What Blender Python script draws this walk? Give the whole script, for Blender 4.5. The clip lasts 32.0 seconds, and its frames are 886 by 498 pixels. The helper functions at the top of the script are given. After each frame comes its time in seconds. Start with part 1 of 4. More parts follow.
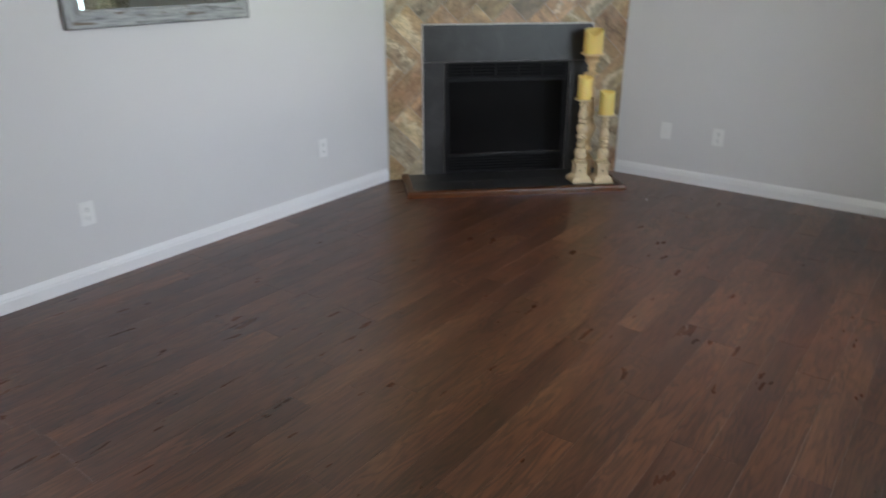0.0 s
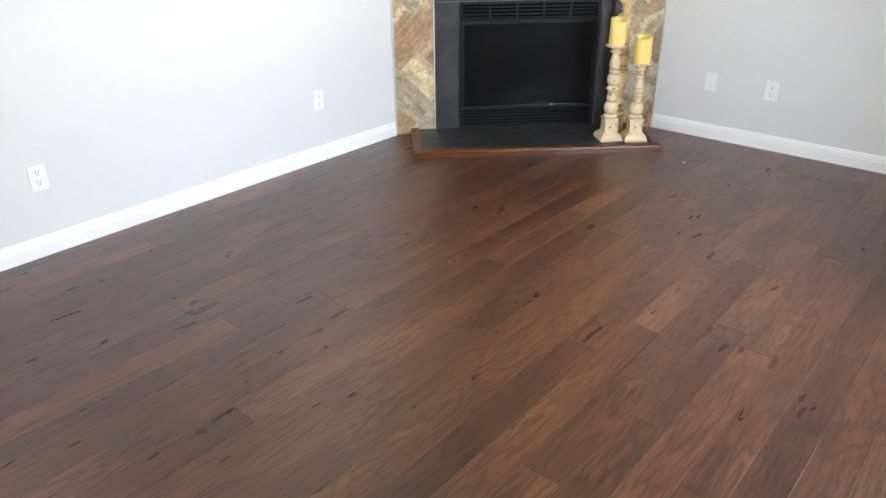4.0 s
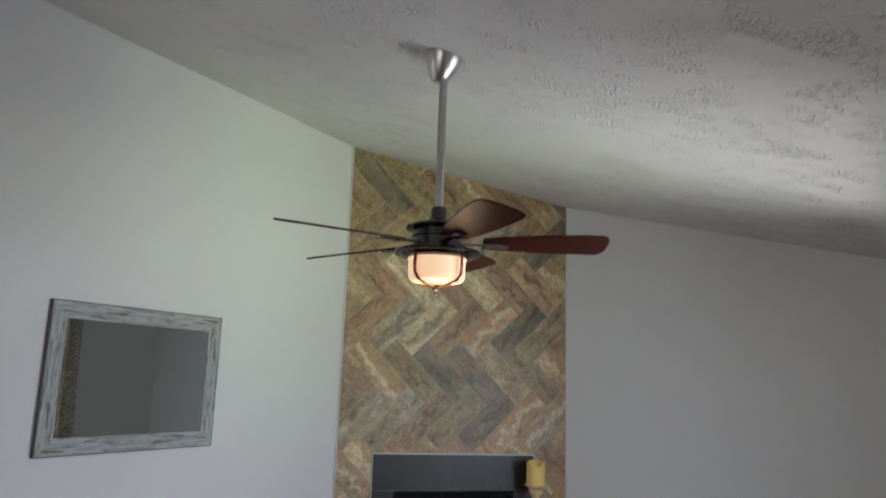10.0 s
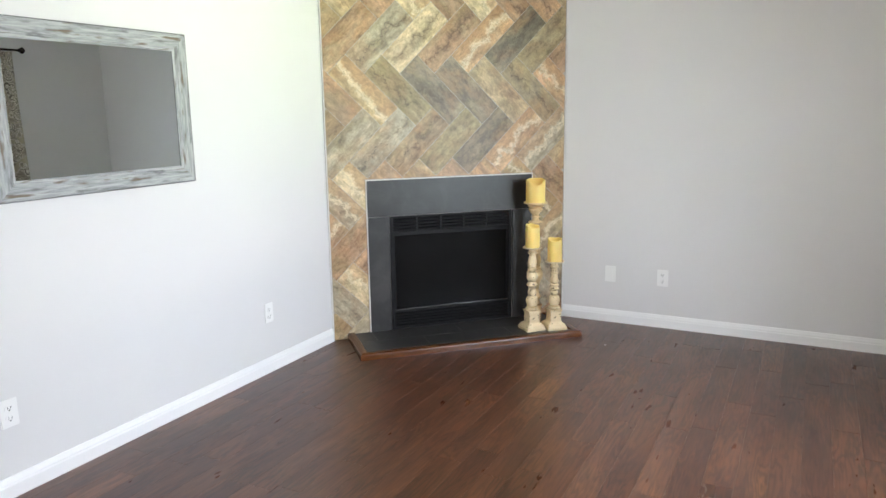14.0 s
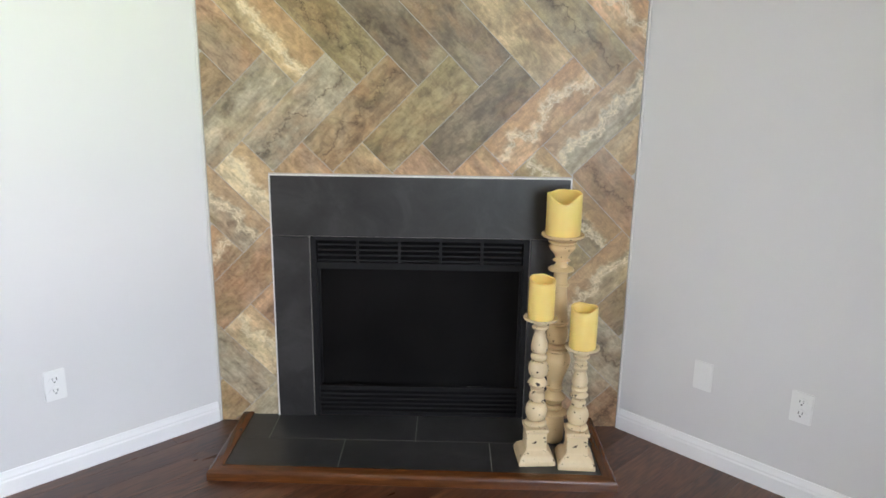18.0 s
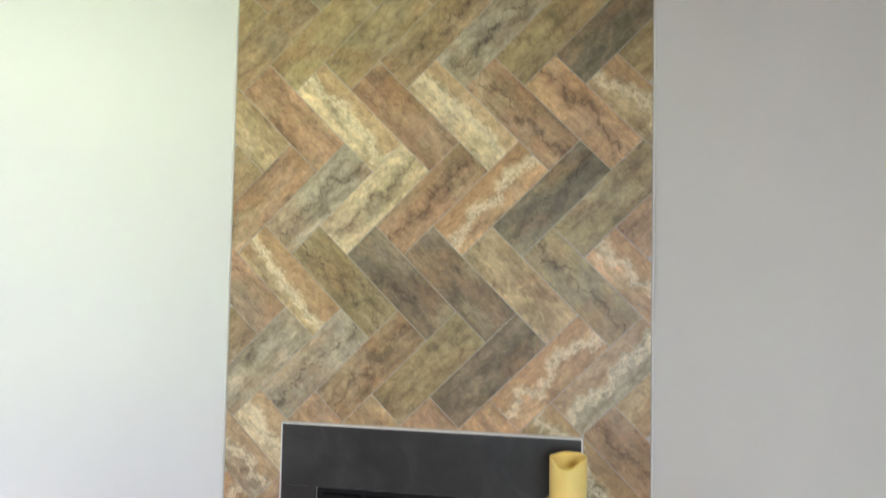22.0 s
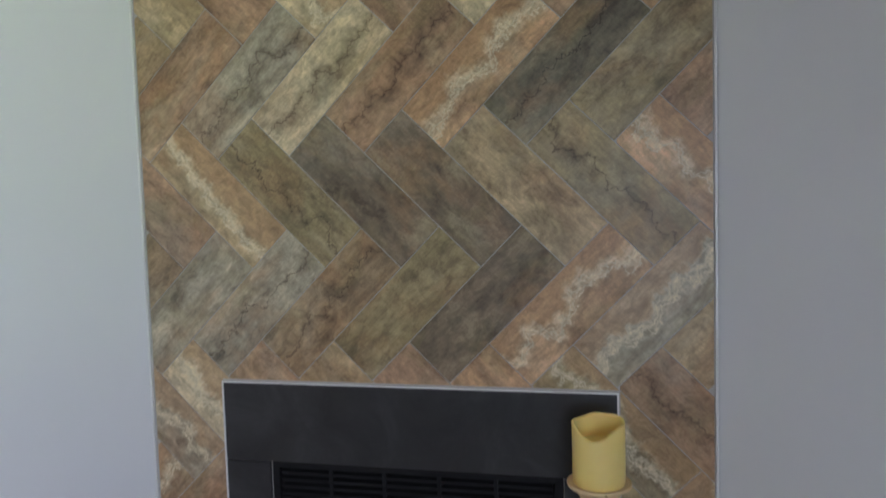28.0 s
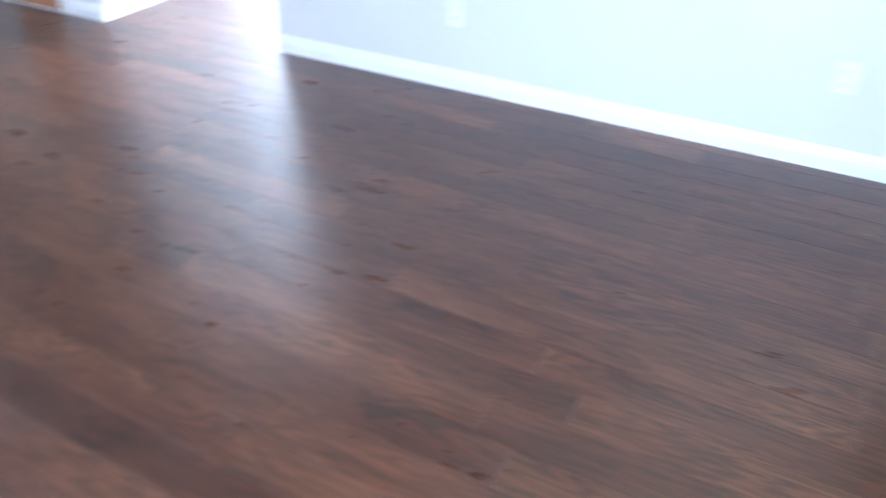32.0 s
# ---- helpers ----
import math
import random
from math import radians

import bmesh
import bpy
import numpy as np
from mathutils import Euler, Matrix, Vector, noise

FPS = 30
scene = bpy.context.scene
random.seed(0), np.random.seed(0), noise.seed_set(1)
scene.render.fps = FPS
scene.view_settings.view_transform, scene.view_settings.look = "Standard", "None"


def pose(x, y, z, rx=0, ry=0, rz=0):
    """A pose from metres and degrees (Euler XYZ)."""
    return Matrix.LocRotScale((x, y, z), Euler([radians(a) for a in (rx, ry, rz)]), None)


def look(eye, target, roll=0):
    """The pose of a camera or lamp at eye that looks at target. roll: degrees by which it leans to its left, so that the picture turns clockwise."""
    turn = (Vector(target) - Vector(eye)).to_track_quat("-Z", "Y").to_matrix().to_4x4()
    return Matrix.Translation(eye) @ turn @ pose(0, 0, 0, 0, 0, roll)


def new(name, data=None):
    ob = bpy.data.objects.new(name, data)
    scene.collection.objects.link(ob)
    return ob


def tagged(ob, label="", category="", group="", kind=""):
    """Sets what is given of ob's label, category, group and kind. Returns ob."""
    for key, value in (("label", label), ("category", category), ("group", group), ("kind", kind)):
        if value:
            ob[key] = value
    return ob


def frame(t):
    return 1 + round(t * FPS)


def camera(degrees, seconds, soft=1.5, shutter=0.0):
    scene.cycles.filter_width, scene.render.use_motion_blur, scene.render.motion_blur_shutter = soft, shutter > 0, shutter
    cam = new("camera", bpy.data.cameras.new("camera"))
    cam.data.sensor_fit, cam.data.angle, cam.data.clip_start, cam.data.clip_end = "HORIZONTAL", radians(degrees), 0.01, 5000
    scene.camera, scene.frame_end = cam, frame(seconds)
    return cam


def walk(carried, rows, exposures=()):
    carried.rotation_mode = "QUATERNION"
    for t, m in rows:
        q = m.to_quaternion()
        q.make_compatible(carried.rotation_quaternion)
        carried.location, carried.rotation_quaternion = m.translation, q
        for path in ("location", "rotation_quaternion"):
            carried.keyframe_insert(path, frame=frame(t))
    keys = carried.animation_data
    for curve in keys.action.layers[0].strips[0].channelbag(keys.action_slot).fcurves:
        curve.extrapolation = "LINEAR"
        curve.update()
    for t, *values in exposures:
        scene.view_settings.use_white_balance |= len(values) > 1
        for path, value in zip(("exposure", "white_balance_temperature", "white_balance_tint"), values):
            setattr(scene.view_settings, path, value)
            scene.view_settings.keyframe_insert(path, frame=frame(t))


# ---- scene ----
# ---------------------------------------------------------------- camera
cam = camera(63.34, 32.0, soft=1.5, shutter=0.35)
# seconds, x, y, z, heading, pitch, roll
PATH = [
    (0, -0.776, -4.631, 1.362, -8.34, -21.89, 0.00),
    (0.3, -0.728, -4.473, 1.369, -14.65, -25.13, 2.20),
    (0.5, -0.717, -4.444, 1.341, -19.15, -26.18, 4.16),
    (1, -0.673, -4.253, 1.319, -25.37, -30.92, 2.48),
    (1.2, -0.674, -4.172, 1.317, -26.61, -32.01, 1.00),
    (1.5, -0.704, -4.093, 1.329, -24.42, -31.89, -1.02),
    (2, -0.668, -4.033, 1.324, -15.94, -30.19, -0.60),
    (2.5, -0.502, -4.065, 1.340, -12.08, -28.52, 0.39),
    (4.5, -0.505, -4.232, 1.327, -3.65, -24.62, 0.45),
    (5, -0.715, -4.251, 1.452, -15.21, -17.75, -0.33),
    (5.5, -0.719, -4.487, 1.394, -14.26, -9.91, 0.04),
    (6, -0.874, -4.616, 1.411, -15.40, -6.70, -0.38),
    (6.5, -0.976, -4.711, 1.410, -14.63, -4.10, -0.99),
    (7, -0.991, -4.747, 1.416, -15.47, -1.82, -0.85),
    (7.5, -0.980, -4.767, 1.426, -17.31, 0.90, -1.33),
    (8, -0.975, -4.771, 1.435, -16.53, 3.35, -1.83),
    (8.5, -0.972, -4.767, 1.449, -15.55, 7.31, -2.10),
    (9, -0.975, -4.783, 1.463, -15.77, 11.93, -2.34),
    (9.5, -0.982, -4.787, 1.473, -14.88, 14.34, -2.30),
    (10, -0.973, -4.764, 1.465, -14.11, 10.43, -1.94),
    (10.5, -0.967, -4.723, 1.446, -12.83, 4.17, -0.51),
    (11, -0.973, -4.689, 1.425, -11.60, -3.50, -0.82),
    (11.5, -0.990, -4.599, 1.322, -11.73, -10.64, 0.03),
    (12, -0.965, -4.566, 1.397, -14.04, -17.53, -0.79),
    (12.2, -0.979, -4.569, 1.411, -13.68, -19.61, -1.20),
    (12.5, -1.029, -4.546, 1.423, -15.88, -18.75, 0.10),
    (13, -1.032, -4.606, 1.393, -16.14, -14.44, 0.84),
    (13.5, -1.142, -4.510, 1.403, -17.51, -12.07, 0.29),
    (15.5, -0.654, -3.606, 1.402, -18.18, -9.55, 1.76),
    (16, -0.359, -3.423, 1.455, -17.80, -11.30, 1.33),
    (16.5, -0.124, -3.146, 1.457, -16.21, -11.51, -0.17),
    (17, 0.149, -2.961, 1.367, -6.58, -11.04, 0.07),
    (17.5, 0.290, -2.768, 1.383, -0.21, -12.70, -1.19),
    (18, 0.427, -2.612, 1.380, 0.54, -14.21, -0.83),
    (18.5, 0.655, -2.525, 1.361, 5.63, -16.51, -1.78),
    (19, 0.821, -2.521, 1.362, 7.57, -17.06, 0.57),
    (19.5, 0.836, -2.521, 1.349, 7.82, -18.66, 0.18),
    (20, 0.846, -2.530, 1.359, 8.15, -16.51, -0.27),
    (20.5, 0.853, -2.547, 1.378, 8.02, -13.01, 0.06),
    (21, 0.864, -2.547, 1.407, 8.53, -9.69, -0.15),
    (21.5, 0.833, -2.554, 1.459, 8.71, -2.98, -0.10),
    (22, 0.826, -2.588, 1.535, 9.94, 2.52, -1.11),
    (22.5, 0.862, -2.595, 1.457, 11.07, 11.34, -2.05),
    (23, 0.852, -2.625, 1.454, 10.61, 15.03, -0.90),
    (23.5, 0.836, -2.598, 1.423, 11.19, 14.61, -2.70),
    (24, 0.832, -2.474, 1.397, 8.27, 14.10, -2.04),
    (24.5, 0.715, -2.263, 1.431, 5.79, 14.50, -2.39),
    (25, 0.756, -2.050, 1.448, 6.91, 10.55, -0.66),
    (25.5, 0.769, -1.799, 1.458, 9.66, 9.87, -3.23),
    (27.5, 0.876, -1.682, 1.515, 13.53, 1.18, 1.92),
    (28, 0.869, -1.846, 1.485, 13.20, -3.69, 1.69),
    (28.5, 0.922, -1.958, 1.445, 15.10, -7.07, -1.06),
    (29, 1.096, -2.032, 1.414, 17.95, -10.63, 0.55),
    (29.5, 1.265, -2.072, 1.385, 17.25, -14.20, 0.13),
    (30, 1.236, -2.124, 1.333, 17.73, -19.81, 0.75),
    (30.5, 1.195, -2.127, 1.333, 21.10, -21.29, 0.51),
    (31, 1.135, -2.114, 1.322, 24.89, -26.35, -0.31),
    (31.5, 1.003, -1.986, 1.256, 43.88, -33.32, 1.00),
    (31.6, 1.099, -2.032, 1.260, 51.61, -33.03, 1.67),
    (31.8, 0.972, -2.154, 1.263, 62.54, -34.15, 0.29),
    (31.9, 0.923, -2.217, 1.267, 67.93, -35.37, 0.20),
    (32, 0.880, -2.308, 1.280, 73.44, -36.34, 0.26),
]
# seconds, stops, white balance
EXPO = [(0.0, -0.88, 6420, 13), (0.3, -0.52, 6420, 13), (0.6, -0.08, 6520, 13), (1.0, -0.05, 6570, 13), (2.0, 0.4, 6470, 13), (4.5, 0.15, 6470, 13), (5.0, 0.0, 6500, 15), (6.0, -0.38, 6620, 13), (7.0, -0.62, 6620, 13),
        (8.0, -0.8, 6520, 15), (9.0, -1.22, 6570, 15), (10.0, -1.35, 6270, 16), (11.0, -1.35, 5920, 17), (12.0, -0.52, 6100, 15), (13.0, 0.05, 6370, 13), (16.0, -0.17, 6620, 15), (17.0, -0.32, 6570, 15), (18.0, -0.15, 6520, 15),
        (19.0, 0.15, 6520, 15), (20.0, 0.25, 6520, 15), (21.0, 0.15, 6420, 15), (22.0, -0.27, 6570, 15), (23.0, -1.2, 6600, 15), (25.0, -1.55, 6500, 17), (27.5, -1.5, 6000, 18), (28.0, -1.26, 5900, 18), (29.0, -0.2, 6200, 14), (30.0, -0.08, 6150, 14),
        (31.0, 0.2, 6050, 13), (31.5, 0.42, 5600, 12), (32.0, 0.45, 5200, 12)]


# exposures: the clip's camera darkens when the bright wall or ceiling fills the view
walk(cam, [(t, pose(x, y, z, 90 + p, r, w)) for t, x, y, z, w, p, r in PATH], EXPO)

# ---------------------------------------------------------------- world and light
ROOM = pose(0.325, 0.792, 0, 0, 0, -45)          # local x: from the mirror wall, local -y: from the outlet wall


def rp(a, b, z=0.0):
    """Room coordinates (from the mirror wall, from the outlet wall) to the world."""
    return ROOM @ Vector((a, -b, z))


world = bpy.data.worlds.new("sky")
scene.world = world
world.use_nodes = True
wn = world.node_tree.nodes
sky = wn.new("ShaderNodeTexSky")
sky.sky_type, sky.sun_disc = "NISHITA", False
sky.sun_elevation, sky.sun_rotation = radians(60), radians(36)
world.node_tree.links.new(sky.outputs[0], wn["Background"].inputs[0])
wn["Background"].inputs[1].default_value = 0.12

sun = new("sun", bpy.data.lights.new("sun", "SUN"))
sun.data.energy, sun.data.angle, sun.data.color = 5.0, radians(0.6), (1.0, 0.95, 0.87)
sun.matrix_world = look(Vector((0, 0, 0)) + Vector((math.sin(radians(36)) * 5, math.cos(radians(36)) * 5, 8.66)), (0, 0, 0))


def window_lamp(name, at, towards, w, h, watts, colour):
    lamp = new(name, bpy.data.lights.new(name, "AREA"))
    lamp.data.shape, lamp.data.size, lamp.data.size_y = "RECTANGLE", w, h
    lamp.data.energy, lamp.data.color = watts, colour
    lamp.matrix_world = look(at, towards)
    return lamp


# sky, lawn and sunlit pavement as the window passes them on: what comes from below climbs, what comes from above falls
window_lamp("window_sky_light", rp(3.70, 1.815, 1.22), rp(1.2, 1.95, 0.0), 1.71, 1.3, 100, (0.72, 0.83, 1.0)).data.spread = radians(150)
window_lamp("window_lawn_light", rp(3.68, 1.815, 0.80), rp(0, 1.35, 2.75), 1.71, 0.62, 9, (0.64, 1.0, 0.24)).data.spread = radians(56)
# upright lamp added in place of an unseen bright pavement, which isn't built
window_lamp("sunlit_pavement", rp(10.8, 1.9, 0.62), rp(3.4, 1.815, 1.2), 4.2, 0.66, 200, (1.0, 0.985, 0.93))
window_lamp("window_ground_light", rp(3.70, 1.815, 0.85), rp(2.0, 1.75, 2.5), 1.71, 0.5, 26, (1.0, 0.99, 0.93)).data.spread = radians(84)
# fill lamp added behind the camera; a rear window there is only assumed
window_lamp("rear_window_daylight", rp(1.9, 7.12, 1.25), rp(1.9, 0, 1.2), 1.7, 1.9, 21, (1.0, 0.98, 0.96)).data.spread = radians(110)
window_lamp("hall_window_daylight", rp(-2.62, 4.65, 1.1), rp(0, 4.65, 0.9), 0.9, 2.0, 215, (0.90, 0.95, 1.0))


# ---------------------------------------------------------------- materials
def material(name, rough=0.6, metal=0.0, spec=0.5):
    m = bpy.data.materials.new(name)
    m.use_nodes = True
    nt = m.node_tree
    b = nt.nodes["Principled BSDF"]
    b.inputs["Roughness"].default_value = rough
    b.inputs["Metallic"].default_value = metal
    b.inputs["Specular IOR Level"].default_value = spec
    return m, nt, b


def node(nt, kind, **values):
    n = nt.nodes.new(kind)
    for k, v in values.items():
        n.inputs[k.replace("_", " ")].default_value = v
    return n


def ramp(nt, source, *stops):
    r = nt.nodes.new("ShaderNodeValToRGB")
    e = r.color_ramp.elements
    while len(e) < len(stops):
        e.new(0.5)
    for el, (at, c) in zip(e, stops):
        el.position, el.color = at, (*c, 1) if len(c) == 3 else c
    nt.links.new(source, r.inputs[0])
    return r.outputs[0]


def coords(nt, scale=(1, 1, 1), which="Object", shift=None):
    tc = nt.nodes.new("ShaderNodeTexCoord")
    mp = nt.nodes.new("ShaderNodeMapping")
    mp.inputs["Scale"].default_value = scale
    nt.links.new(tc.outputs[which], mp.inputs["Vector"])
    if shift is not None:
        nt.links.new(shift, mp.inputs["Location"])
    return mp.outputs[0]


def mix(nt, fac, a, b, mode="MIX"):
    m = nt.nodes.new("ShaderNodeMix")
    m.data_type, m.blend_type = "RGBA", mode
    for sock, v in ((m.inputs[0], fac), (m.inputs[6], a), (m.inputs[7], b)):
        if isinstance(v, bpy.types.NodeSocket):
            nt.links.new(v, sock)
        elif isinstance(v, (int, float)):
            sock.default_value = v
        else:
            sock.default_value = (*v, 1)
    return m.outputs[2]


def noise_tex(nt, vec, scale, detail=4, rough=0.55, distort=0.0):
    n = node(nt, "ShaderNodeTexNoise", Scale=scale, Detail=detail, Roughness=rough, Distortion=distort)
    nt.links.new(vec, n.inputs["Vector"])
    return n.outputs["Fac"]


def bump(nt, bsdf, height, strength=0.3, distance=0.002):
    b = node(nt, "ShaderNodeBump", Strength=strength, Distance=distance)
    nt.links.new(height, b.inputs["Height"])
    nt.links.new(b.outputs[0], bsdf.inputs["Normal"])
    return b


def painted(name, colour, rough=0.55, grain=900, amount=0.04, spec=0.5):
    m, nt, b = material(name, rough, 0.0, spec)
    v = coords(nt)
    c = mix(nt, noise_tex(nt, v, 1.3, 3), tuple(x * (1 - amount) for x in colour), tuple(min(1, x * (1 + amount)) for x in colour))
    nt.links.new(c, b.inputs["Base Color"])
    bump(nt, b, noise_tex(nt, v, grain * 0.25, 2), 0.12, 0.0006)
    return m


def metal(name, colour, rough=0.35):
    m, nt, b = material(name, rough, 1.0)
    v = coords(nt, (1, 1, 1))
    c = mix(nt, noise_tex(nt, v, 18, 2), tuple(x * 0.92 for x in colour), colour)
    nt.links.new(c, b.inputs["Base Color"])
    r = ramp(nt, noise_tex(nt, v, 30, 2), (0.3, (rough * 0.9,) * 3), (0.7, (rough * 1.1,) * 3))
    nt.links.new(r, b.inputs["Roughness"])
    return m


WALL = painted("wall_paint", (0.715, 0.707, 0.695), 0.6)
TRIM = painted("trim_paint", (0.87, 0.87, 0.86), 0.4)
PLATE = painted("plate_plastic", (0.85, 0.85, 0.83), 0.35, amount=0.01)
SLOT = painted("slot_dark", (0.03, 0.03, 0.03), 0.5)

CEIL, nt, b = material("ceiling_texture", 0.85)
v = coords(nt)
b.inputs["Base Color"].default_value = (0.72, 0.71, 0.69, 1)
stomp = node(nt, "ShaderNodeTexWave", Scale=16, Distortion=9, Detail=2, Detail_Scale=2.2)
nt.links.new(v, stomp.inputs["Vector"])
patch = ramp(nt, noise_tex(nt, v, 7, 3, 0.6), (0.46, (0, 0, 0)), (0.60, (1, 1, 1)))
ridge = mix(nt, 1.0, patch, stomp.outputs["Fac"], "MULTIPLY")
bump(nt, b, mix(nt, 0.25, ridge, noise_tex(nt, v, 60, 3)), 1.0, 0.008)

# dark hand-scraped laminate
FLOORBOARD, nt, b = material("laminate_board", 0.3)
info = nt.nodes.new("ShaderNodeObjectInfo")
geo = nt.nodes.new("ShaderNodeNewGeometry")
shift = nt.nodes.new("ShaderNodeCombineXYZ")
pick = node(nt, "ShaderNodeMath")
pick.operation = "ADD"
nt.links.new(info.outputs["Random"], pick.inputs[0])
nt.links.new(geo.outputs["Random Per Island"], pick.inputs[1])
wide = node(nt, "ShaderNodeMath")
wide.operation, wide.inputs[1].default_value = "MULTIPLY", 37.0
nt.links.new(pick.outputs[0], wide.inputs[0])
for i in range(3):
    nt.links.new(wide.outputs[0], shift.inputs[i])


def calc(nt, op, a, c=None, d=None):
    m = nt.nodes.new("ShaderNodeMath")
    m.operation = op
    for sock, val in zip(m.inputs, (a, c, d)):
        if isinstance(val, bpy.types.NodeSocket):
            nt.links.new(val, sock)
        elif val is not None:
            sock.default_value = val
    return m.outputs[0]


def grey(*stops):
    return [(at, (g, g * (0.985 if g < 1 else 1.0), g * (0.97 if g < 1 else 0.98))) for at, g in stops]


lie = shift.outputs[0]
body = noise_tex(nt, coords(nt, (5.0, 1.5, 5.0), shift=lie), 1.0, 3, 0.5, 0.4)
base = ramp(nt, body, (0.30, (0.060, 0.0205, 0.0100)), (0.46, (0.088, 0.0315, 0.0150)), (0.60, (0.112, 0.0430, 0.0200)), (0.76, (0.150, 0.0630, 0.0300)))
frac = calc(nt, "FRACT", wide.outputs[0])
tone = ramp(nt, frac, (0.0, (0.78, 0.76, 0.76)), (0.4, (0.92, 0.91, 0.90)), (0.8, (1.04, 1.03, 1.02)), (1.0, (1.24, 1.25, 1.22)))
base = mix(nt, 1.0, base, tone, "MULTIPLY")
# growth rings: contour lines of a long, slow field, pulled out along the board
field = noise_tex(nt, coords(nt, (10.0, 1.6, 10.0), shift=lie), 1.0, 3, 0.5, 0.3)
jitter = noise_tex(nt, coords(nt, (70, 9.0, 70), shift=lie), 1.0, 2, 0.5)
ring = calc(nt, "SINE", calc(nt, "MULTIPLY_ADD", jitter, 7.0, calc(nt, "MULTIPLY", field, 74.0)))
ring = ramp(nt, calc(nt, "MULTIPLY_ADD", ring, 0.5, 0.5), *grey((0.0, 0.50), (0.25, 0.75), (0.5, 1.02), (1.0, 1.18)))
figure = ramp(nt, noise_tex(nt, coords(nt, (4, 1.6, 4), shift=lie), 1.5, 2), (0.36, (0.25,) * 3), (0.60, (0.95,) * 3))
base = mix(nt, figure, base, ring, "MULTIPLY")
pores = noise_tex(nt, coords(nt, (130, 7.0, 130), shift=lie), 1.0, 2, 0.5)
base = mix(nt, 0.75, base, ramp(nt, pores, *grey((0.33, 0.50), (0.50, 0.98), (0.68, 1.28))), "MULTIPLY")
# soft darker patches scattered over the boards
dark_patch = ramp(nt, noise_tex(nt, coords(nt, (13, 5.0, 13), shift=lie), 1.0, 3, 0.6), *grey((0.30, 0.58), (0.46, 1.0), (1.0, 1.0)))
base = mix(nt, 0.5, base, dark_patch, "MULTIPLY")
nt.links.new(base, b.inputs["Base Color"])
nt.links.new(ramp(nt, noise_tex(nt, coords(nt, (12, 3, 12), shift=lie), 1.4, 3), (0.3, (0.27,) * 3), (0.7, (0.38,) * 3)), b.inputs["Roughness"])
low = noise_tex(nt, coords(nt, (11, 2.2, 11), shift=lie), 1.5, 2, 0.4)
bump(nt, b, mix(nt, 0.2, low, pores), 0.12, 0.0016)
b.inputs["Specular IOR Level"].default_value = 0.5
b.inputs["Coat Weight"].default_value = 0.3
b.inputs["Coat Roughness"].default_value = 0.30

# weathered-wood porcelain tile: object x runs along the tile
TILE, nt, b = material("weathered_tile", 0.42)
info = nt.nodes.new("ShaderNodeObjectInfo")
wide = node(nt, "ShaderNodeMath")
wide.operation, wide.inputs[1].default_value = "MULTIPLY", 53.0
nt.links.new(info.outputs["Random"], wide.inputs[0])
shift = nt.nodes.new("ShaderNodeCombineXYZ")
for i in range(3):
    nt.links.new(wide.outputs[0], shift.inputs[i])
sepx = nt.nodes.new("ShaderNodeSeparateXYZ")
nt.links.new(coords(nt), sepx.inputs[0])
blot = coords(nt, (0.7, 1, 1), shift=shift.outputs[0])
cloud = noise_tex(nt, blot, 11, 9, 0.66, 0.5)
mottle = noise_tex(nt, blot, 34, 6, 0.7, 0.8)
hairs = noise_tex(nt, coords(nt, (30, 110, 110), shift=shift.outputs[0]), 1.2, 3, 0.65)
weave = noise_tex(nt, coords(nt, (150, 40, 40), shift=shift.outputs[0]), 1.2, 3, 0.65)


# a crooked line wandering along each tile
wander = noise_tex(nt, coords(nt, (1, 0.25, 0.25), shift=shift.outputs[0]), 9, 5, 0.62, 0.2)
crook = noise_tex(nt, blot, 46, 4, 0.6)
line = calc(nt, "MULTIPLY_ADD", calc(nt, "SUBTRACT", wander, 0.5), 0.22, sepx.outputs["Z"])
line = calc(nt, "MULTIPLY_ADD", calc(nt, "SUBTRACT", crook, 0.5), 0.045, line)
away = calc(nt, "ABSOLUTE", line, 0.0)
kind = info.outputs["Alpha"]
tone = info.outputs["Color"]
col = mix(nt, 0.9, tone, ramp(nt, cloud, (0.33, (0.55, 0.53, 0.51)), (0.47, (0.88, 0.87, 0.86)), (0.60, (1.10, 1.09, 1.07)), (0.72, (1.30, 1.28, 1.24))), "MULTIPLY")
# bedding that runs the length of the tile
beds = noise_tex(nt, coords(nt, (2.2, 20, 20), shift=shift.outputs[0]), 1.0, 4, 0.6, 0.5)
col = mix(nt, 0.85, col, ramp(nt, beds, (0.30, (0.60, 0.57, 0.55)), (0.45, (0.90, 0.88, 0.86)), (0.58, (1.08, 1.07, 1.06)), (0.72, (1.32, 1.30, 1.27))), "MULTIPLY")
# drifts of rust, olive and grey, and soft dark blotches, over each other within a tile
for scale, low, strength, tint in ((5.6, 0.48, 0.62, (0.40, 0.205, 0.095)), (6.9, 0.49, 0.50, (0.275, 0.235, 0.105)), (4.7, 0.51, 0.52, (0.36, 0.325, 0.275)), (8.1, 0.55, 0.50, (0.66, 0.55, 0.38))):
    drift = ramp(nt, noise_tex(nt, blot, scale, 4, 0.6, 0.7), (low, (0, 0, 0)), (low + 0.16, (strength,) * 3))
    col = mix(nt, drift, col, mix(nt, 0.6, col, tint))
blotch = ramp(nt, noise_tex(nt, coords(nt, (0.6, 1, 1), shift=shift.outputs[0]), 13.3, 5, 0.65, 0.4), (0.55, (0, 0, 0)), (0.70, (0.75,) * 3))
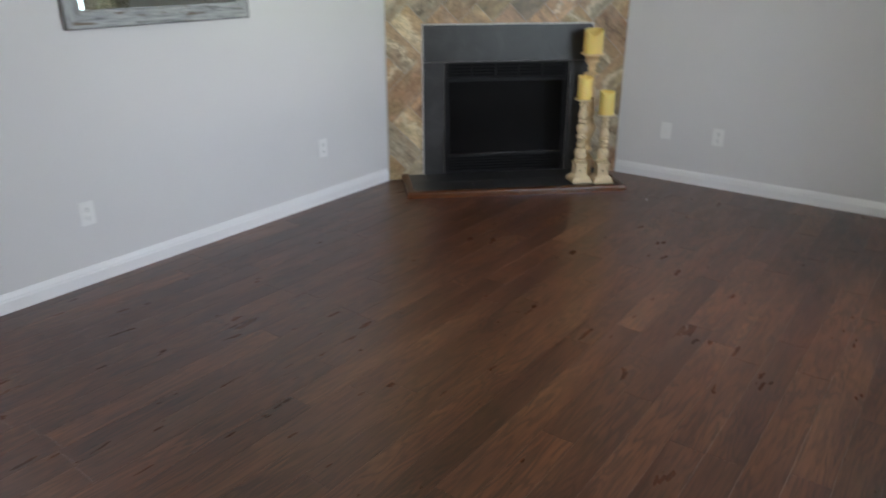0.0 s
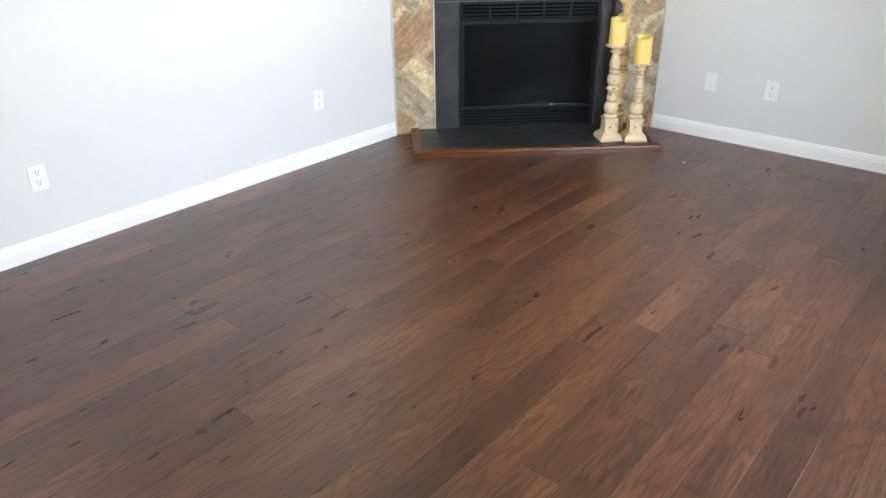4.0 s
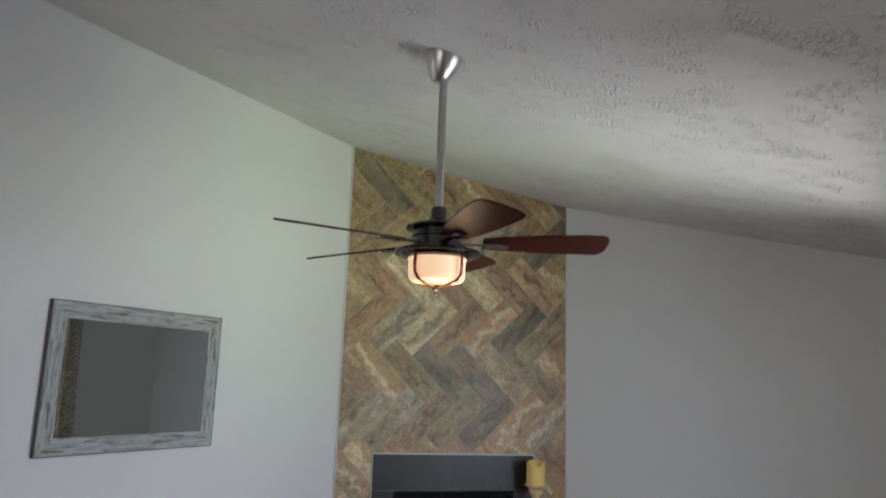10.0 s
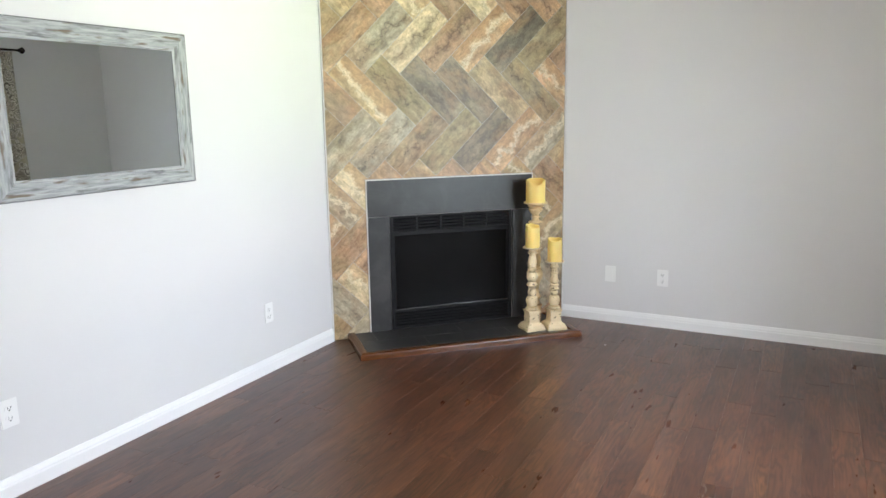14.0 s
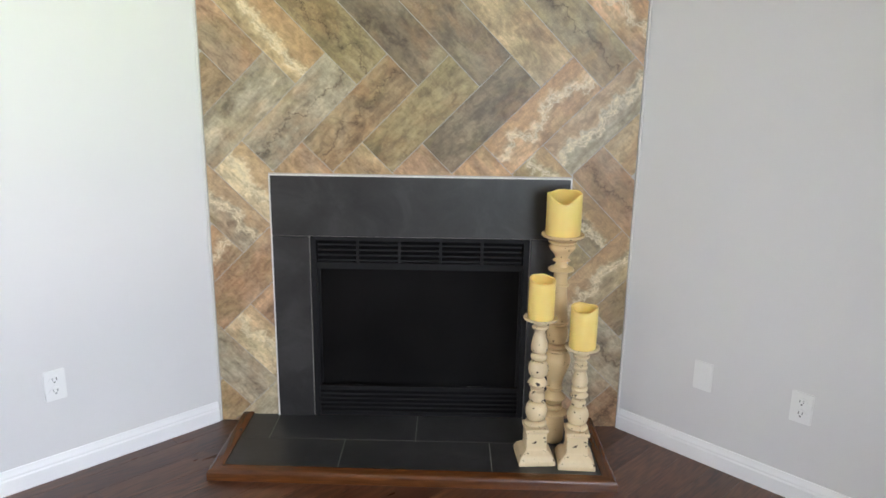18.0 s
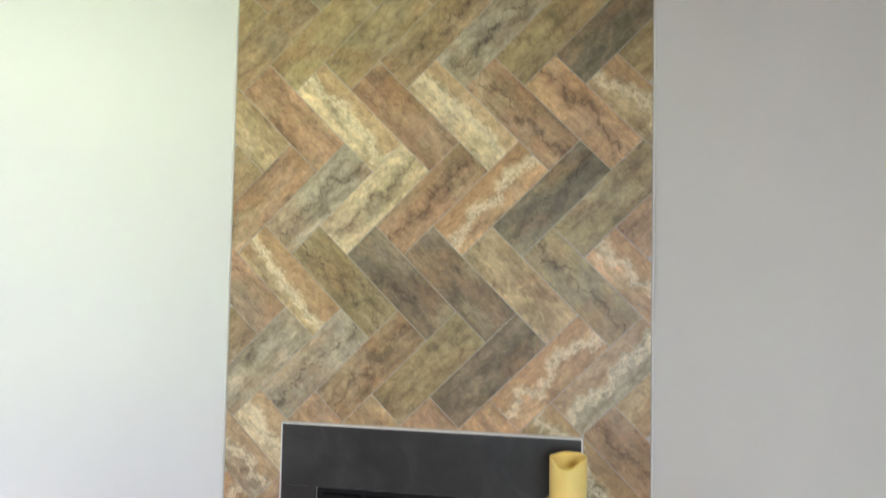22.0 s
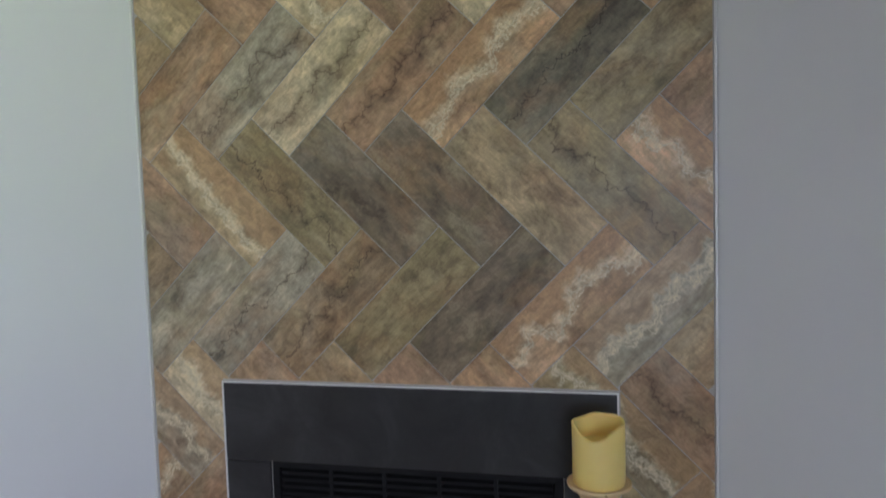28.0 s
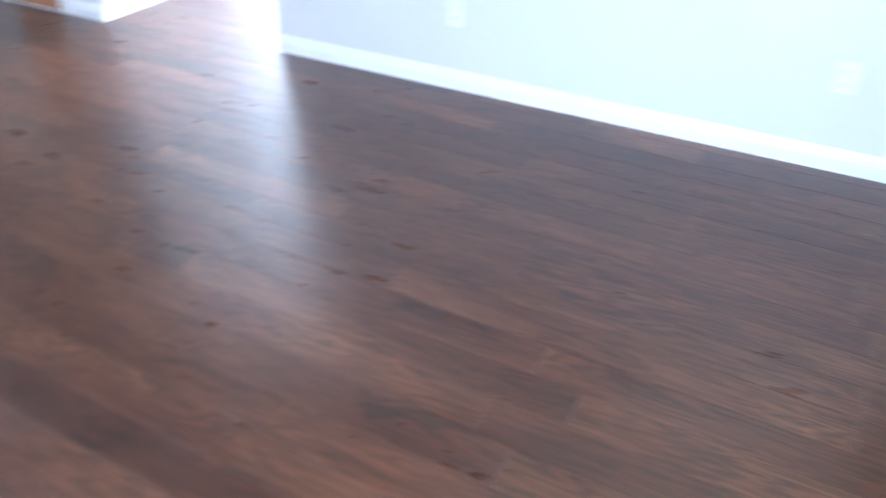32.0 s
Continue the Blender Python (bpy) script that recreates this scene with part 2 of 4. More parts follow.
col = mix(nt, blotch, col, mix(nt, 1.0, col, (0.40, 0.36, 0.33), "MULTIPLY"))
# dark smears with a fine crack in them
smear = ramp(nt, away, (0.0, (0.62,) * 3), (0.012, (0.42,) * 3), (0.034, (0, 0, 0)))
fissure = ramp(nt, away, (0.0, (0.85,) * 3), (0.0016, (0.8,) * 3), (0.0034, (0, 0, 0)))
gate = ramp(nt, kind, (0.52, (1, 1, 1)), (0.56, (0, 0, 0)))
broken = ramp(nt, noise_tex(nt, blot, 13, 2), (0.42, (0, 0, 0)), (0.56, (1, 1, 1)))
dark = mix(nt, 1.0, col, (0.26, 0.22, 0.20), "MULTIPLY")
col = mix(nt, mix(nt, 1.0, mix(nt, 1.0, smear, gate, "MULTIPLY"), broken, "MULTIPLY"), col, dark)
col = mix(nt, mix(nt, 1.0, fissure, gate, "MULTIPLY"), col, dark)
# cream seams beside a smooth band
gate = ramp(nt, kind, (0.80, (0, 0, 0)), (0.82, (1, 1, 1)))
band = ramp(nt, line, (0.016, (0, 0, 0)), (0.022, (0.75,) * 3))
col = mix(nt, mix(nt, 1.0, band, gate, "MULTIPLY"), col, mix(nt, 0.75, col, (0.46, 0.275, 0.145)))
beside = calc(nt, "ABSOLUTE", calc(nt, "MULTIPLY_ADD", calc(nt, "SUBTRACT", noise_tex(nt, blot, 30, 4, 0.65), 0.5), 0.06, calc(nt, "ADD", line, 0.014)))
haze = mix(nt, 1.0, ramp(nt, away, (0.0, (0.7,) * 3), (0.014, (0.45,) * 3), (0.034, (0, 0, 0))), ramp(nt, mottle, (0.42, (0.3,) * 3), (0.54, (1, 1, 1))), "MULTIPLY")
thread = mix(nt, 1.0, ramp(nt, away, (0.0, (1, 1, 1)), (0.0026, (0.9,) * 3), (0.0062, (0, 0, 0))), ramp(nt, beside, (0.0, (1, 1, 1)), (0.0024, (0.85,) * 3), (0.0056, (0, 0, 0))), "LIGHTEN")
seam = mix(nt, 1.0, haze, thread, "LIGHTEN")
col = mix(nt, mix(nt, 1.0, seam, gate, "MULTIPLY"), col, (0.74, 0.64, 0.48))
col = mix(nt, 0.6, col, ramp(nt, mottle, (0.36, (0.50, 0.48, 0.45)), (0.58, (1.06, 1.05, 1.02))), "MULTIPLY")
col = mix(nt, 0.35, col, ramp(nt, hairs, (0.32, (0.60, 0.57, 0.54)), (0.60, (1.14, 1.13, 1.10))), "MULTIPLY")
col = mix(nt, 0.30, col, ramp(nt, weave, (0.32, (0.66, 0.64, 0.62)), (0.60, (1.12, 1.12, 1.10))), "MULTIPLY")
col = mix(nt, 1.0, col, (1.12, 1.12, 1.02), "MULTIPLY")
nt.links.new(col, b.inputs["Base Color"])
bump(nt, b, mix(nt, 0.5, mottle, hairs), 0.22, 0.0010)

EDGE_METAL = painted("pale_edge_metal", (0.76, 0.75, 0.72), 0.45)
GROUT = painted("tile_grout", (0.46, 0.43, 0.385), 0.9)

SLATE, nt, b = material("black_slate", 0.5, 0.0, 0.55)
v = coords(nt)
n1 = noise_tex(nt, v, 5, 6, 0.66, 0.6)
scuff = ramp(nt, noise_tex(nt, coords(nt, (1, 1, 2.2)), 26, 5, 0.7, 1.4), (0.60, (0, 0, 0)), (0.78, (0.5, 0.5, 0.5)))
c = ramp(nt, n1, (0.3, (0.015, 0.0148, 0.0145)), (0.5, (0.026, 0.0255, 0.025)), (0.72, (0.050, 0.049, 0.0475)))
nt.links.new(mix(nt, scuff, c, (0.055, 0.054, 0.052)), b.inputs["Base Color"])
nt.links.new(ramp(nt, n1, (0.3, (0.32,) * 3), (0.7, (0.44,) * 3)), b.inputs["Roughness"])
bump(nt, b, noise_tex(nt, v, 24, 7, 0.7), 0.6, 0.0024)
SLATE_JOINT = painted("slate_joint", (0.12, 0.12, 0.12), 0.9)
HEARTH_GROUT = painted("hearth_grout", (0.27, 0.265, 0.25), 0.9)
BLACK_METAL = painted("black_stove_paint", (0.008, 0.008, 0.0085), 0.6, amount=0.2, spec=0.22)
SOOT = painted("soot_black", (0.007, 0.007, 0.0068), 0.8, amount=0.3)

GLASS, nt, b = material("clear_glass", 0.03)
clear = nt.nodes.new("ShaderNodeBsdfTransparent")
clear.inputs[0].default_value = (0.95, 0.97, 0.96, 1)
shine = nt.nodes.new("ShaderNodeBsdfGlossy")
shine.inputs["Roughness"].default_value = 0.02
fres = nt.nodes.new("ShaderNodeLayerWeight")
fres.inputs["Blend"].default_value = 0.5
edge = ramp(nt, fres.outputs["Facing"], (0.0, (0.04,) * 3), (0.75, (0.09,) * 3), (1.0, (0.55,) * 3))
both = nt.nodes.new("ShaderNodeMixShader")
nt.links.new(edge, both.inputs[0])
nt.links.new(clear.outputs[0], both.inputs[1])
nt.links.new(shine.outputs[0], both.inputs[2])
nt.links.new(both.outputs[0], nt.nodes["Material Output"].inputs["Surface"])
DARKGLASS, nt, b = material("smoked_glass", 0.22, 0.0, 0.25)
smoke = ramp(nt, noise_tex(nt, coords(nt, (6, 1, 3)), 1.6, 4, 0.6), (0.35, (0.012, 0.012, 0.012)), (0.70, (0.030, 0.0295, 0.029)))
nt.links.new(smoke, b.inputs["Base Color"])
b.inputs["Transmission Weight"].default_value = 0.62
b.inputs["IOR"].default_value = 1.2

HEARTHWOOD, nt, b = material("hearth_trim_wood", 0.27)
v = coords(nt, (3, 30, 30))
nt.links.new(ramp(nt, noise_tex(nt, v, 2, 5, 0.6, 0.6), (0.3, (0.052, 0.0152, 0.0042)), (0.7, (0.140, 0.045, 0.0105))), b.inputs["Base Color"])
HALLWOOD, nt, b = material("hall_door_wood", 0.4)
v = coords(nt, (24, 24, 2))
nt.links.new(ramp(nt, noise_tex(nt, v, 2, 5, 0.6, 0.6), (0.3, (0.28, 0.11, 0.035)), (0.7, (0.45, 0.20, 0.07))), b.inputs["Base Color"])

# whitewashed, distressed frame: object x along the rail
WASHED, nt, b = material("whitewashed_wood", 0.55)
v = coords(nt, (4.0, 55, 55))
n1 = noise_tex(nt, v, 1.4, 5, 0.65, 0.5)
n2 = noise_tex(nt, coords(nt, (5.0, 30, 30)), 1.2, 3, 0.55)
c = ramp(nt, n1, (0.34, (0.19, 0.20, 0.195)), (0.46, (0.31, 0.325, 0.32)), (0.62, (0.45, 0.465, 0.455)))
c = mix(nt, ramp(nt, n2, (0.545, (0, 0, 0)), (0.64, (0.9, 0.9, 0.9))), c, (0.13, 0.088, 0.046))
c = mix(nt, ramp(nt, n2, (0.32, (0.85, 0.85, 0.85)), (0.40, (0, 0, 0))), c, (0.12, 0.125, 0.12))
nt.links.new(c, b.inputs["Base Color"])
bump(nt, b, n1, 0.4, 0.001)
MIRROR, nt, b = material("mirror_glass", 0.01, 1.0)
b.inputs["Base Color"].default_value = (0.64, 0.70, 0.73, 1)
FRAME_EDGE = painted("frame_edge_grey", (0.10, 0.10, 0.10), 0.6, amount=0.3)


def distressed(name, pale, brown, chips=0.662):
    m, nt, b = material(name, 0.5)
    v = coords(nt)
    c = mix(nt, noise_tex(nt, v, 22, 4), tuple(x * 0.82 for x in pale), pale)
    wear = noise_tex(nt, coords(nt, (1, 1, 0.7)), 74, 2, 0.5)
    c = mix(nt, ramp(nt, wear, (chips, (0, 0, 0)), (chips + 0.02, (1, 1, 1))), c, brown)
    c = mix(nt, ramp(nt, noise_tex(nt, v, 9, 3), (0.5, (0, 0, 0)), (0.8, (0.5, 0.5, 0.5))), c, mix(nt, 0.45, c, (0.30, 0.19, 0.08)))
    nt.links.new(c, b.inputs["Base Color"])
    bump(nt, b, noise_tex(nt, v, 60, 3), 0.25, 0.001)
    return m


CREAM = distressed("distressed_cream_paint", (0.79, 0.635, 0.39), (0.030, 0.017, 0.010))
TAN = distressed("antique_tan_paint", (0.80, 0.585, 0.305), (0.22, 0.13, 0.05), 0.70)
WAX, nt, b = material("yellow_candle_wax", 0.55)
b.inputs["Subsurface Weight"].default_value = 0.25
b.inputs["Subsurface Radius"].default_value = (0.02, 0.012, 0.004)
v = coords(nt)
nt.links.new(mix(nt, noise_tex(nt, v, 14, 3), (0.86, 0.63, 0.18), (0.91, 0.71, 0.25)), b.inputs["Base Color"])
bump(nt, b, noise_tex(nt, v, 40, 2), 0.15, 0.001)

GUNMETAL = metal("gunmetal", (0.10, 0.097, 0.095), 0.22)
DARK_CHROME = metal("dark_chrome", (0.30, 0.295, 0.29), 0.16)
NICKEL = metal("brushed_nickel", (0.56, 0.54, 0.51), 0.34)
COPPER = metal("oiled_bronze", (0.32, 0.14, 0.08), 0.35)
BLADE, nt, b = material("mahogany_blade", 0.42, 0.0, 0.16)
v = coords(nt, (2.5, 30, 30))
nt.links.new(ramp(nt, noise_tex(nt, v, 2, 5, 0.6, 0.4), (0.3, (0.022, 0.0052, 0.0030)), (0.7, (0.058, 0.0135, 0.0068))), b.inputs["Base Color"])
SHADE, nt, b = material("frosted_shade_lit", 0.5)
b.inputs["Base Color"].default_value = (0.9, 0.8, 0.6, 1)
b.inputs["Emission Color"].default_value = (1.0, 0.60, 0.31, 1)
b.inputs["Emission Strength"].default_value = 1.7

# paisley curtain cloth
CLOTH, nt, b = material("paisley_curtain_cloth", 0.9)
v = coords(nt, (1, 1, 1), which="UV")
wv = nt.nodes.new("ShaderNodeVectorMath")
nz = node(nt, "ShaderNodeTexNoise", Scale=5.0, Detail=2)
nt.links.new(v, nz.inputs["Vector"])
wv.operation = "MULTIPLY_ADD"
nt.links.new(nz.outputs["Color"], wv.inputs[0])
wv.inputs[1].default_value = (0.035, 0.035, 0)
nt.links.new(v, wv.inputs[2])
vor = node(nt, "ShaderNodeTexVoronoi", Scale=13.0, Randomness=0.85)
nt.links.new(wv.outputs[0], vor.inputs["Vector"])
INK, MID, PALE, OLIVE = (0.085, 0.075, 0.065), (0.29, 0.265, 0.225), (0.62, 0.59, 0.53), (0.40, 0.36, 0.215)
rings = ramp(nt, vor.outputs["Distance"], (0.0, MID), (0.07, PALE), (0.10, MID), (0.20, MID), (0.215, PALE), (0.24, PALE), (0.255, MID), (0.34, MID), (0.36, PALE), (0.40, PALE), (0.415, INK), (0.445, MID), (0.47, PALE), (0.51, PALE), (0.53, MID), (0.58, INK), (0.62, MID), (0.65, PALE), (0.75, MID))
dots = node(nt, "ShaderNodeTexVoronoi", Scale=85.0, Randomness=0.6)
nt.links.new(wv.outputs[0], dots.inputs["Vector"])
spots = ramp(nt, dots.outputs["Distance"], (0.24, (0.45, 0.43, 0.40)), (0.40, (1.35, 1.33, 1.28)))
where = ramp(nt, vor.outputs["Distance"], (0.13, (0, 0, 0)), (0.16, (0.85,) * 3), (0.75, (0.75,) * 3))
c = mix(nt, where, rings, spots, "MULTIPLY")
lace = noise_tex(nt, v, 3.0, 2, 0.5, 1.0)
band = ramp(nt, lace, (0.455, (0, 0, 0)), (0.460, (1, 1, 1)), (0.500, (1, 1, 1)), (0.505, (0, 0, 0)))
edge = ramp(nt, lace, (0.442, (0, 0, 0)), (0.448, (1, 1, 1)), (0.460, (0, 0, 0)), (0.500, (0, 0, 0)), (0.512, (1, 1, 1)), (0.518, (0, 0, 0)))
gate = ramp(nt, vor.outputs["Distance"], (0.40, (0, 0, 0)), (0.44, (1, 1, 1)))
c = mix(nt, mix(nt, 1.0, band, gate, "MULTIPLY"), c, mix(nt, 0.35, OLIVE, PALE))
c = mix(nt, mix(nt, 1.0, edge, gate, "MULTIPLY"), c, PALE)
nt.links.new(c, b.inputs["Base Color"])
b.inputs["Sheen Weight"].default_value = 0.2
glow = nt.nodes.new("ShaderNodeBsdfTranslucent")
nt.links.new(c, glow.inputs["Color"])
both = nt.nodes.new("ShaderNodeMixShader")
both.inputs[0].default_value = 0.28
nt.links.new(b.outputs[0], both.inputs[1])
nt.links.new(glow.outputs[0], both.inputs[2])
nt.links.new(both.outputs[0], nt.nodes["Material Output"].inputs["Surface"])
LAWN, nt, b = material("lawn_grass", 0.95)
v = coords(nt)
nt.links.new(ramp(nt, noise_tex(nt, v, 3, 6, 0.7), (0.3, (0.14, 0.17, 0.06)), (0.7, (0.30, 0.31, 0.13))), b.inputs["Base Color"])


# ---------------------------------------------------------------- mesh helpers
def box(x0, x1, y0, y1, z0, z1, bevel=0.0, bm=None, seg=2):
    own = bm is None
    bm = bmesh.new() if own else bm
    got = bmesh.ops.create_cube(bm, size=1, matrix=Matrix.Translation(((x0 + x1) / 2, (y0 + y1) / 2, (z0 + z1) / 2)) @ Matrix.Diagonal((x1 - x0, y1 - y0, z1 - z0, 1)))
    if bevel:
        es = {e for v in got["verts"] for e in v.link_edges}
        bmesh.ops.bevel(bm, geom=list(es), offset=bevel, segments=seg, affect="EDGES", clamp_overlap=True)
    return bm


def lathe(profile, seg=40, bm=None):
    """A turned body from (radius, height) pairs."""
    bm = bmesh.new() if bm is None else bm
    rings = []
    for r, z in profile:
        if r < 1e-5:
            rings.append([bm.verts.new((0, 0, z))])
        else:
            rings.append([bm.verts.new((r * math.cos(2 * math.pi * i / seg), r * math.sin(2 * math.pi * i / seg), z)) for i in range(seg)])
    for a, c in zip(rings, rings[1:]):
        for i in range(seg):
            j = (i + 1) % seg
            quad = [a[i % len(a)], a[j % len(a)], c[j % len(c)], c[i % len(c)]]
            uniq = list(dict.fromkeys(quad))
            if len(uniq) > 2:
                bm.faces.new(uniq)
    bmesh.ops.recalc_face_normals(bm, faces=bm.faces)
    return bm


def smooth_profile(points, n=5):
    """A rounder version of a turned profile, by Catmull-Rom."""
    out = []
    for i in range(len(points) - 1):
        p = [points[max(i - 1, 0)], points[i], points[i + 1], points[min(i + 2, len(points) - 1)]]
        for k in range(n):
            t = k / n
            out.append(tuple(0.5 * (2 * p[1][j] + (p[2][j] - p[0][j]) * t + (2 * p[0][j] - 5 * p[1][j] + 4 * p[2][j] - p[3][j]) * t * t
                                    + (3 * p[1][j] - p[0][j] - 3 * p[2][j] + p[3][j]) * t ** 3) for j in (0, 1)))
    out.append(points[-1])
    return [(max(r, 0.0), z) for r, z in out]


def prism(poly, depth, bm=None, axis="z", at=0.0):
    """A polygon drawn up into a solid; axis z: (x, y), axis y: (x, z), axis x: (y, z)."""
    bm = bmesh.new() if bm is None else bm
    put = {"z": lambda p, d: (p[0], p[1], d), "y": lambda p, d: (p[0], d, p[1]), "x": lambda p, d: (d, p[0], p[1])}[axis]
    lo = [bm.verts.new(put(p, at)) for p in poly]
    hi = [bm.verts.new(put(p, at + depth)) for p in poly]
    bm.faces.new(lo[::-1])
    bm.faces.new(hi)
    for i in range(len(poly)):
        j = (i + 1) % len(poly)
        bm.faces.new((lo[i], lo[j], hi[j], hi[i]))
    bmesh.ops.recalc_face_normals(bm, faces=bm.faces)
    return bm


def to_mesh(name, bm, mat, smooth=False):
    me = bpy.data.meshes.new(name)
    bm.to_mesh(me)
    bm.free()
    me.materials.append(mat)
    if smooth:
        me.polygons.foreach_set("use_smooth", [True] * len(me.polygons))
        me.set_sharp_from_angle(angle=radians(38))
    return me


def part(name, bm, mat, parent=None, label="", smooth=False, at=None):
    ob = new(name, to_mesh(name, bm, mat, smooth))
    if parent is not None:
        ob.parent = parent
    if at is not None:
        ob.matrix_basis = at
    return tagged(ob, label)


def thing(name, label, category, at, group=""):
    ob = new(name)
    ob.empty_display_size = 0.05
    ob.matrix_basis = at
    return tagged(ob, label, category, group)


def setting(name, bm, mat, label, category, at=None, smooth=False):
    ob = part(name, bm, mat, None, "", smooth, at)
    return tagged(ob, label, category, kind="structure")


def ceil_z(a):
    return 3.033 - 0.2545 * a


# ---------------------------------------------------------------- large structure
A_WIN, B_END, B_BACK, A_FAR = 3.335, 4.088, 7.2, 4.6
B_JOG = 3.75
FW_L, FW_R = -0.466, 1.117                      # the tiled wall's ends
SL, SR, ST = -0.225, 0.875, 0.988               # the slate surround

# floor slab under the boards, and the hall's
setting("floor", box(-3.2, 4.8, -7.4, 0.2, -0.12, -0.004), SLATE_JOINT, "dark reddish-brown hand-scraped laminate floor", "floor", ROOM)
floor = bpy.data.objects["floor"]


def wall_box(name, a0, a1, b0, b1, z0, z1, label, holes=(), mat=WALL):
    """A wall in room coordinates, with rectangular holes (b0, b1, z0, z1) through its thickness when it runs along b."""
    bm = bmesh.new()
    if not holes:
        box(a0, a1, -b1, -b0, z0, z1, bm=bm)
    for h0, h1, y0, y1 in holes:
        box(a0, a1, -h0, -b0, z0, z1, bm=bm)
        box(a0, a1, -b1, -h1, z0, z1, bm=bm)
        box(a0, a1, -h1, -h0, z0, y0, bm=bm)
        box(a0, a1, -h1, -h0, y1, z1, bm=bm)
    return setting(name, bm, mat, label, "wall", ROOM)


WIN = (0.95, 2.68, 0.565, 1.86)                  # window: b from, b to, sill, head
wall_box("wall_left", -0.12, 0, -0.2, B_END, -0.1, 3.2, "pale grey painted drywall with a mirror and outlets")
wall_box("wall_left_far", -0.9, 0.1, 5.17, B_BACK, -0.1, 3.2, "white painted drywall beyond the side opening", holes=())
wall_box("wall_over_opening", -0.12, 0, B_END, 5.17, 2.15, 3.2, "white painted drywall over the side opening")
bm = bmesh.new()
prism([(1.0, -0.1), (A_WIN + 0.14, -0.1), (A_WIN + 0.14, 2.35), (1.0, 2.95)], 0.12, bm, "y", 0.0)
setting("wall_right", bm, WALL, "pale grey painted drywall with two outlets", "wall", ROOM)
wall_box("wall_window", A_WIN, A_WIN + 0.14, 0.0, B_JOG, -0.1, 2.35, "pale grey painted drywall round the window", holes=(WIN,))
wall_box("wall_jog", A_WIN + 0.14, A_FAR, B_JOG - 0.14, B_JOG, -0.1, 2.35, "pale grey painted drywall return")
wall_box("wall_far_side", A_FAR, A_FAR + 0.14, B_JOG - 0.14, B_BACK + 0.14, -0.1, 2.3, "pale grey painted drywall")
# unseen rear wall, its window opening assumed to suit the fill lamp
bm = bmesh.new()
for x0, x1, z0, z1 in ((-0.9, 1.0, -0.1, 3.3), (2.8, A_FAR, -0.1, 3.3), (1.0, 2.8, 2.25, 3.3), (1.0, 2.8, -0.1, 0.25)):
    box(x0, x1, -B_BACK - 0.14, -B_BACK, z0, z1, bm=bm)
setting("wall_back", bm, WALL, "unseen pale grey drywall with an assumed rear window opening", "wall", ROOM)
# the hall beyond the side opening
wall_box("wall_hall_near", -2.6, -0.12, B_END - 0.12, B_END, -0.1, 2.5, "white painted hall wall", mat=TRIM)
wall_box("wall_hall_side", -2.6, -0.9, 5.17, 5.29, -0.1, 2.5, "white painted hall wall", mat=TRIM)
wall_box("wall_hall_end", -2.74, -2.6, B_END - 0.12, 5.3, -0.1, 2.5, "white painted hall end wall with a glazed opening", holes=((4.2, 5.1, 0.08, 2.1),), mat=TRIM)
setting("ceiling_hall", box(-2.74, -0.02, -5.3, -B_END + 0.12, 2.4, 2.5), CEIL, "white hall ceiling", "ceiling", ROOM)

# sloping ceiling
bm = bmesh.new()
for a0, a1, b0 in ((-0.2, A_WIN + 0.16, -0.3), (A_WIN + 0.16, A_FAR + 0.2, B_JOG - 0.16)):
    prism([(a0, ceil_z(a0)), (a1, ceil_z(a1)), (a1, ceil_z(a1) + 0.15), (a0, ceil_z(a0) + 0.15)], B_BACK + 0.2 - b0, bm, "y", -B_BACK - 0.2)
setting("ceiling", bm, CEIL, "sloping off-white ceiling with a stomped plaster texture", "ceiling", ROOM)

# diagonal corner wall behind the tiles
tile_wall_poly = [(FW_L, 0.0), (FW_R, 0.0), (FW_R, 2.748), (FW_L, 3.033)]
bm = bmesh.new()
for poly in ([(FW_L - 0.1, -0.05), (SL + 0.14, -0.05), (SL + 0.14, 3.08), (FW_L - 0.1, 3.18)], [(SR - 0.14, -0.05), (FW_R + 0.1, -0.05), (FW_R + 0.1, 2.86), (SR - 0.14, 2.9)],
             [(SL + 0.14, 0.76), (SR - 0.14, 0.76), (SR - 0.14, 2.9), (SL + 0.14, 3.08)]):
    prism(poly, 0.10, bm, "y", 0.0)
tile_wall = setting("wall_fireplace", bm, GROUT, "diagonal corner wall clad in herringbone weathered-wood tiles", "wall")


def baseboard(name, length, at):
    """A moulded skirting, local x along it, local -y into the room."""
    prof = [(0, 0), (-0.014, 0), (-0.014, 0.050), (-0.011, 0.056), (-0.011, 0.062), (-0.007, 0.072), (-0.004, 0.082), (0, 0.083)]
    bm = bmesh.new()
    prism(prof, length, bm, "x")
    return setting(name, bm, TRIM, "white moulded baseboard", "baseboard", at)


def along(a, b, z, turn):
    return ROOM @ pose(a, -b, z, 0, 0, turn)


baseboard("baseboard_left", B_END - 1.13, along(0, B_END, 0, 90))
bpy.data.objects["baseboard_left"].matrix_basis = along(0, 1.13, 0, -90) @ Matrix.Scale(-1, 4, (0, 1, 0))
baseboard("baseboard_right", A_WIN - 1.12, along(1.12, 0, 0, 0))
baseboard("baseboard_window", B_JOG, along(A_WIN, 0, 0, -90))
baseboard("baseboard_left_far", B_BACK - 5.17, along(0.1, 5.17, 0, -90))
bpy.data.objects["baseboard_left_far"].matrix_basis = along(0.1, 5.17, 0, -90) @ Matrix.Scale(-1, 4, (0, 1, 0))

# outside
bm = bmesh.new()
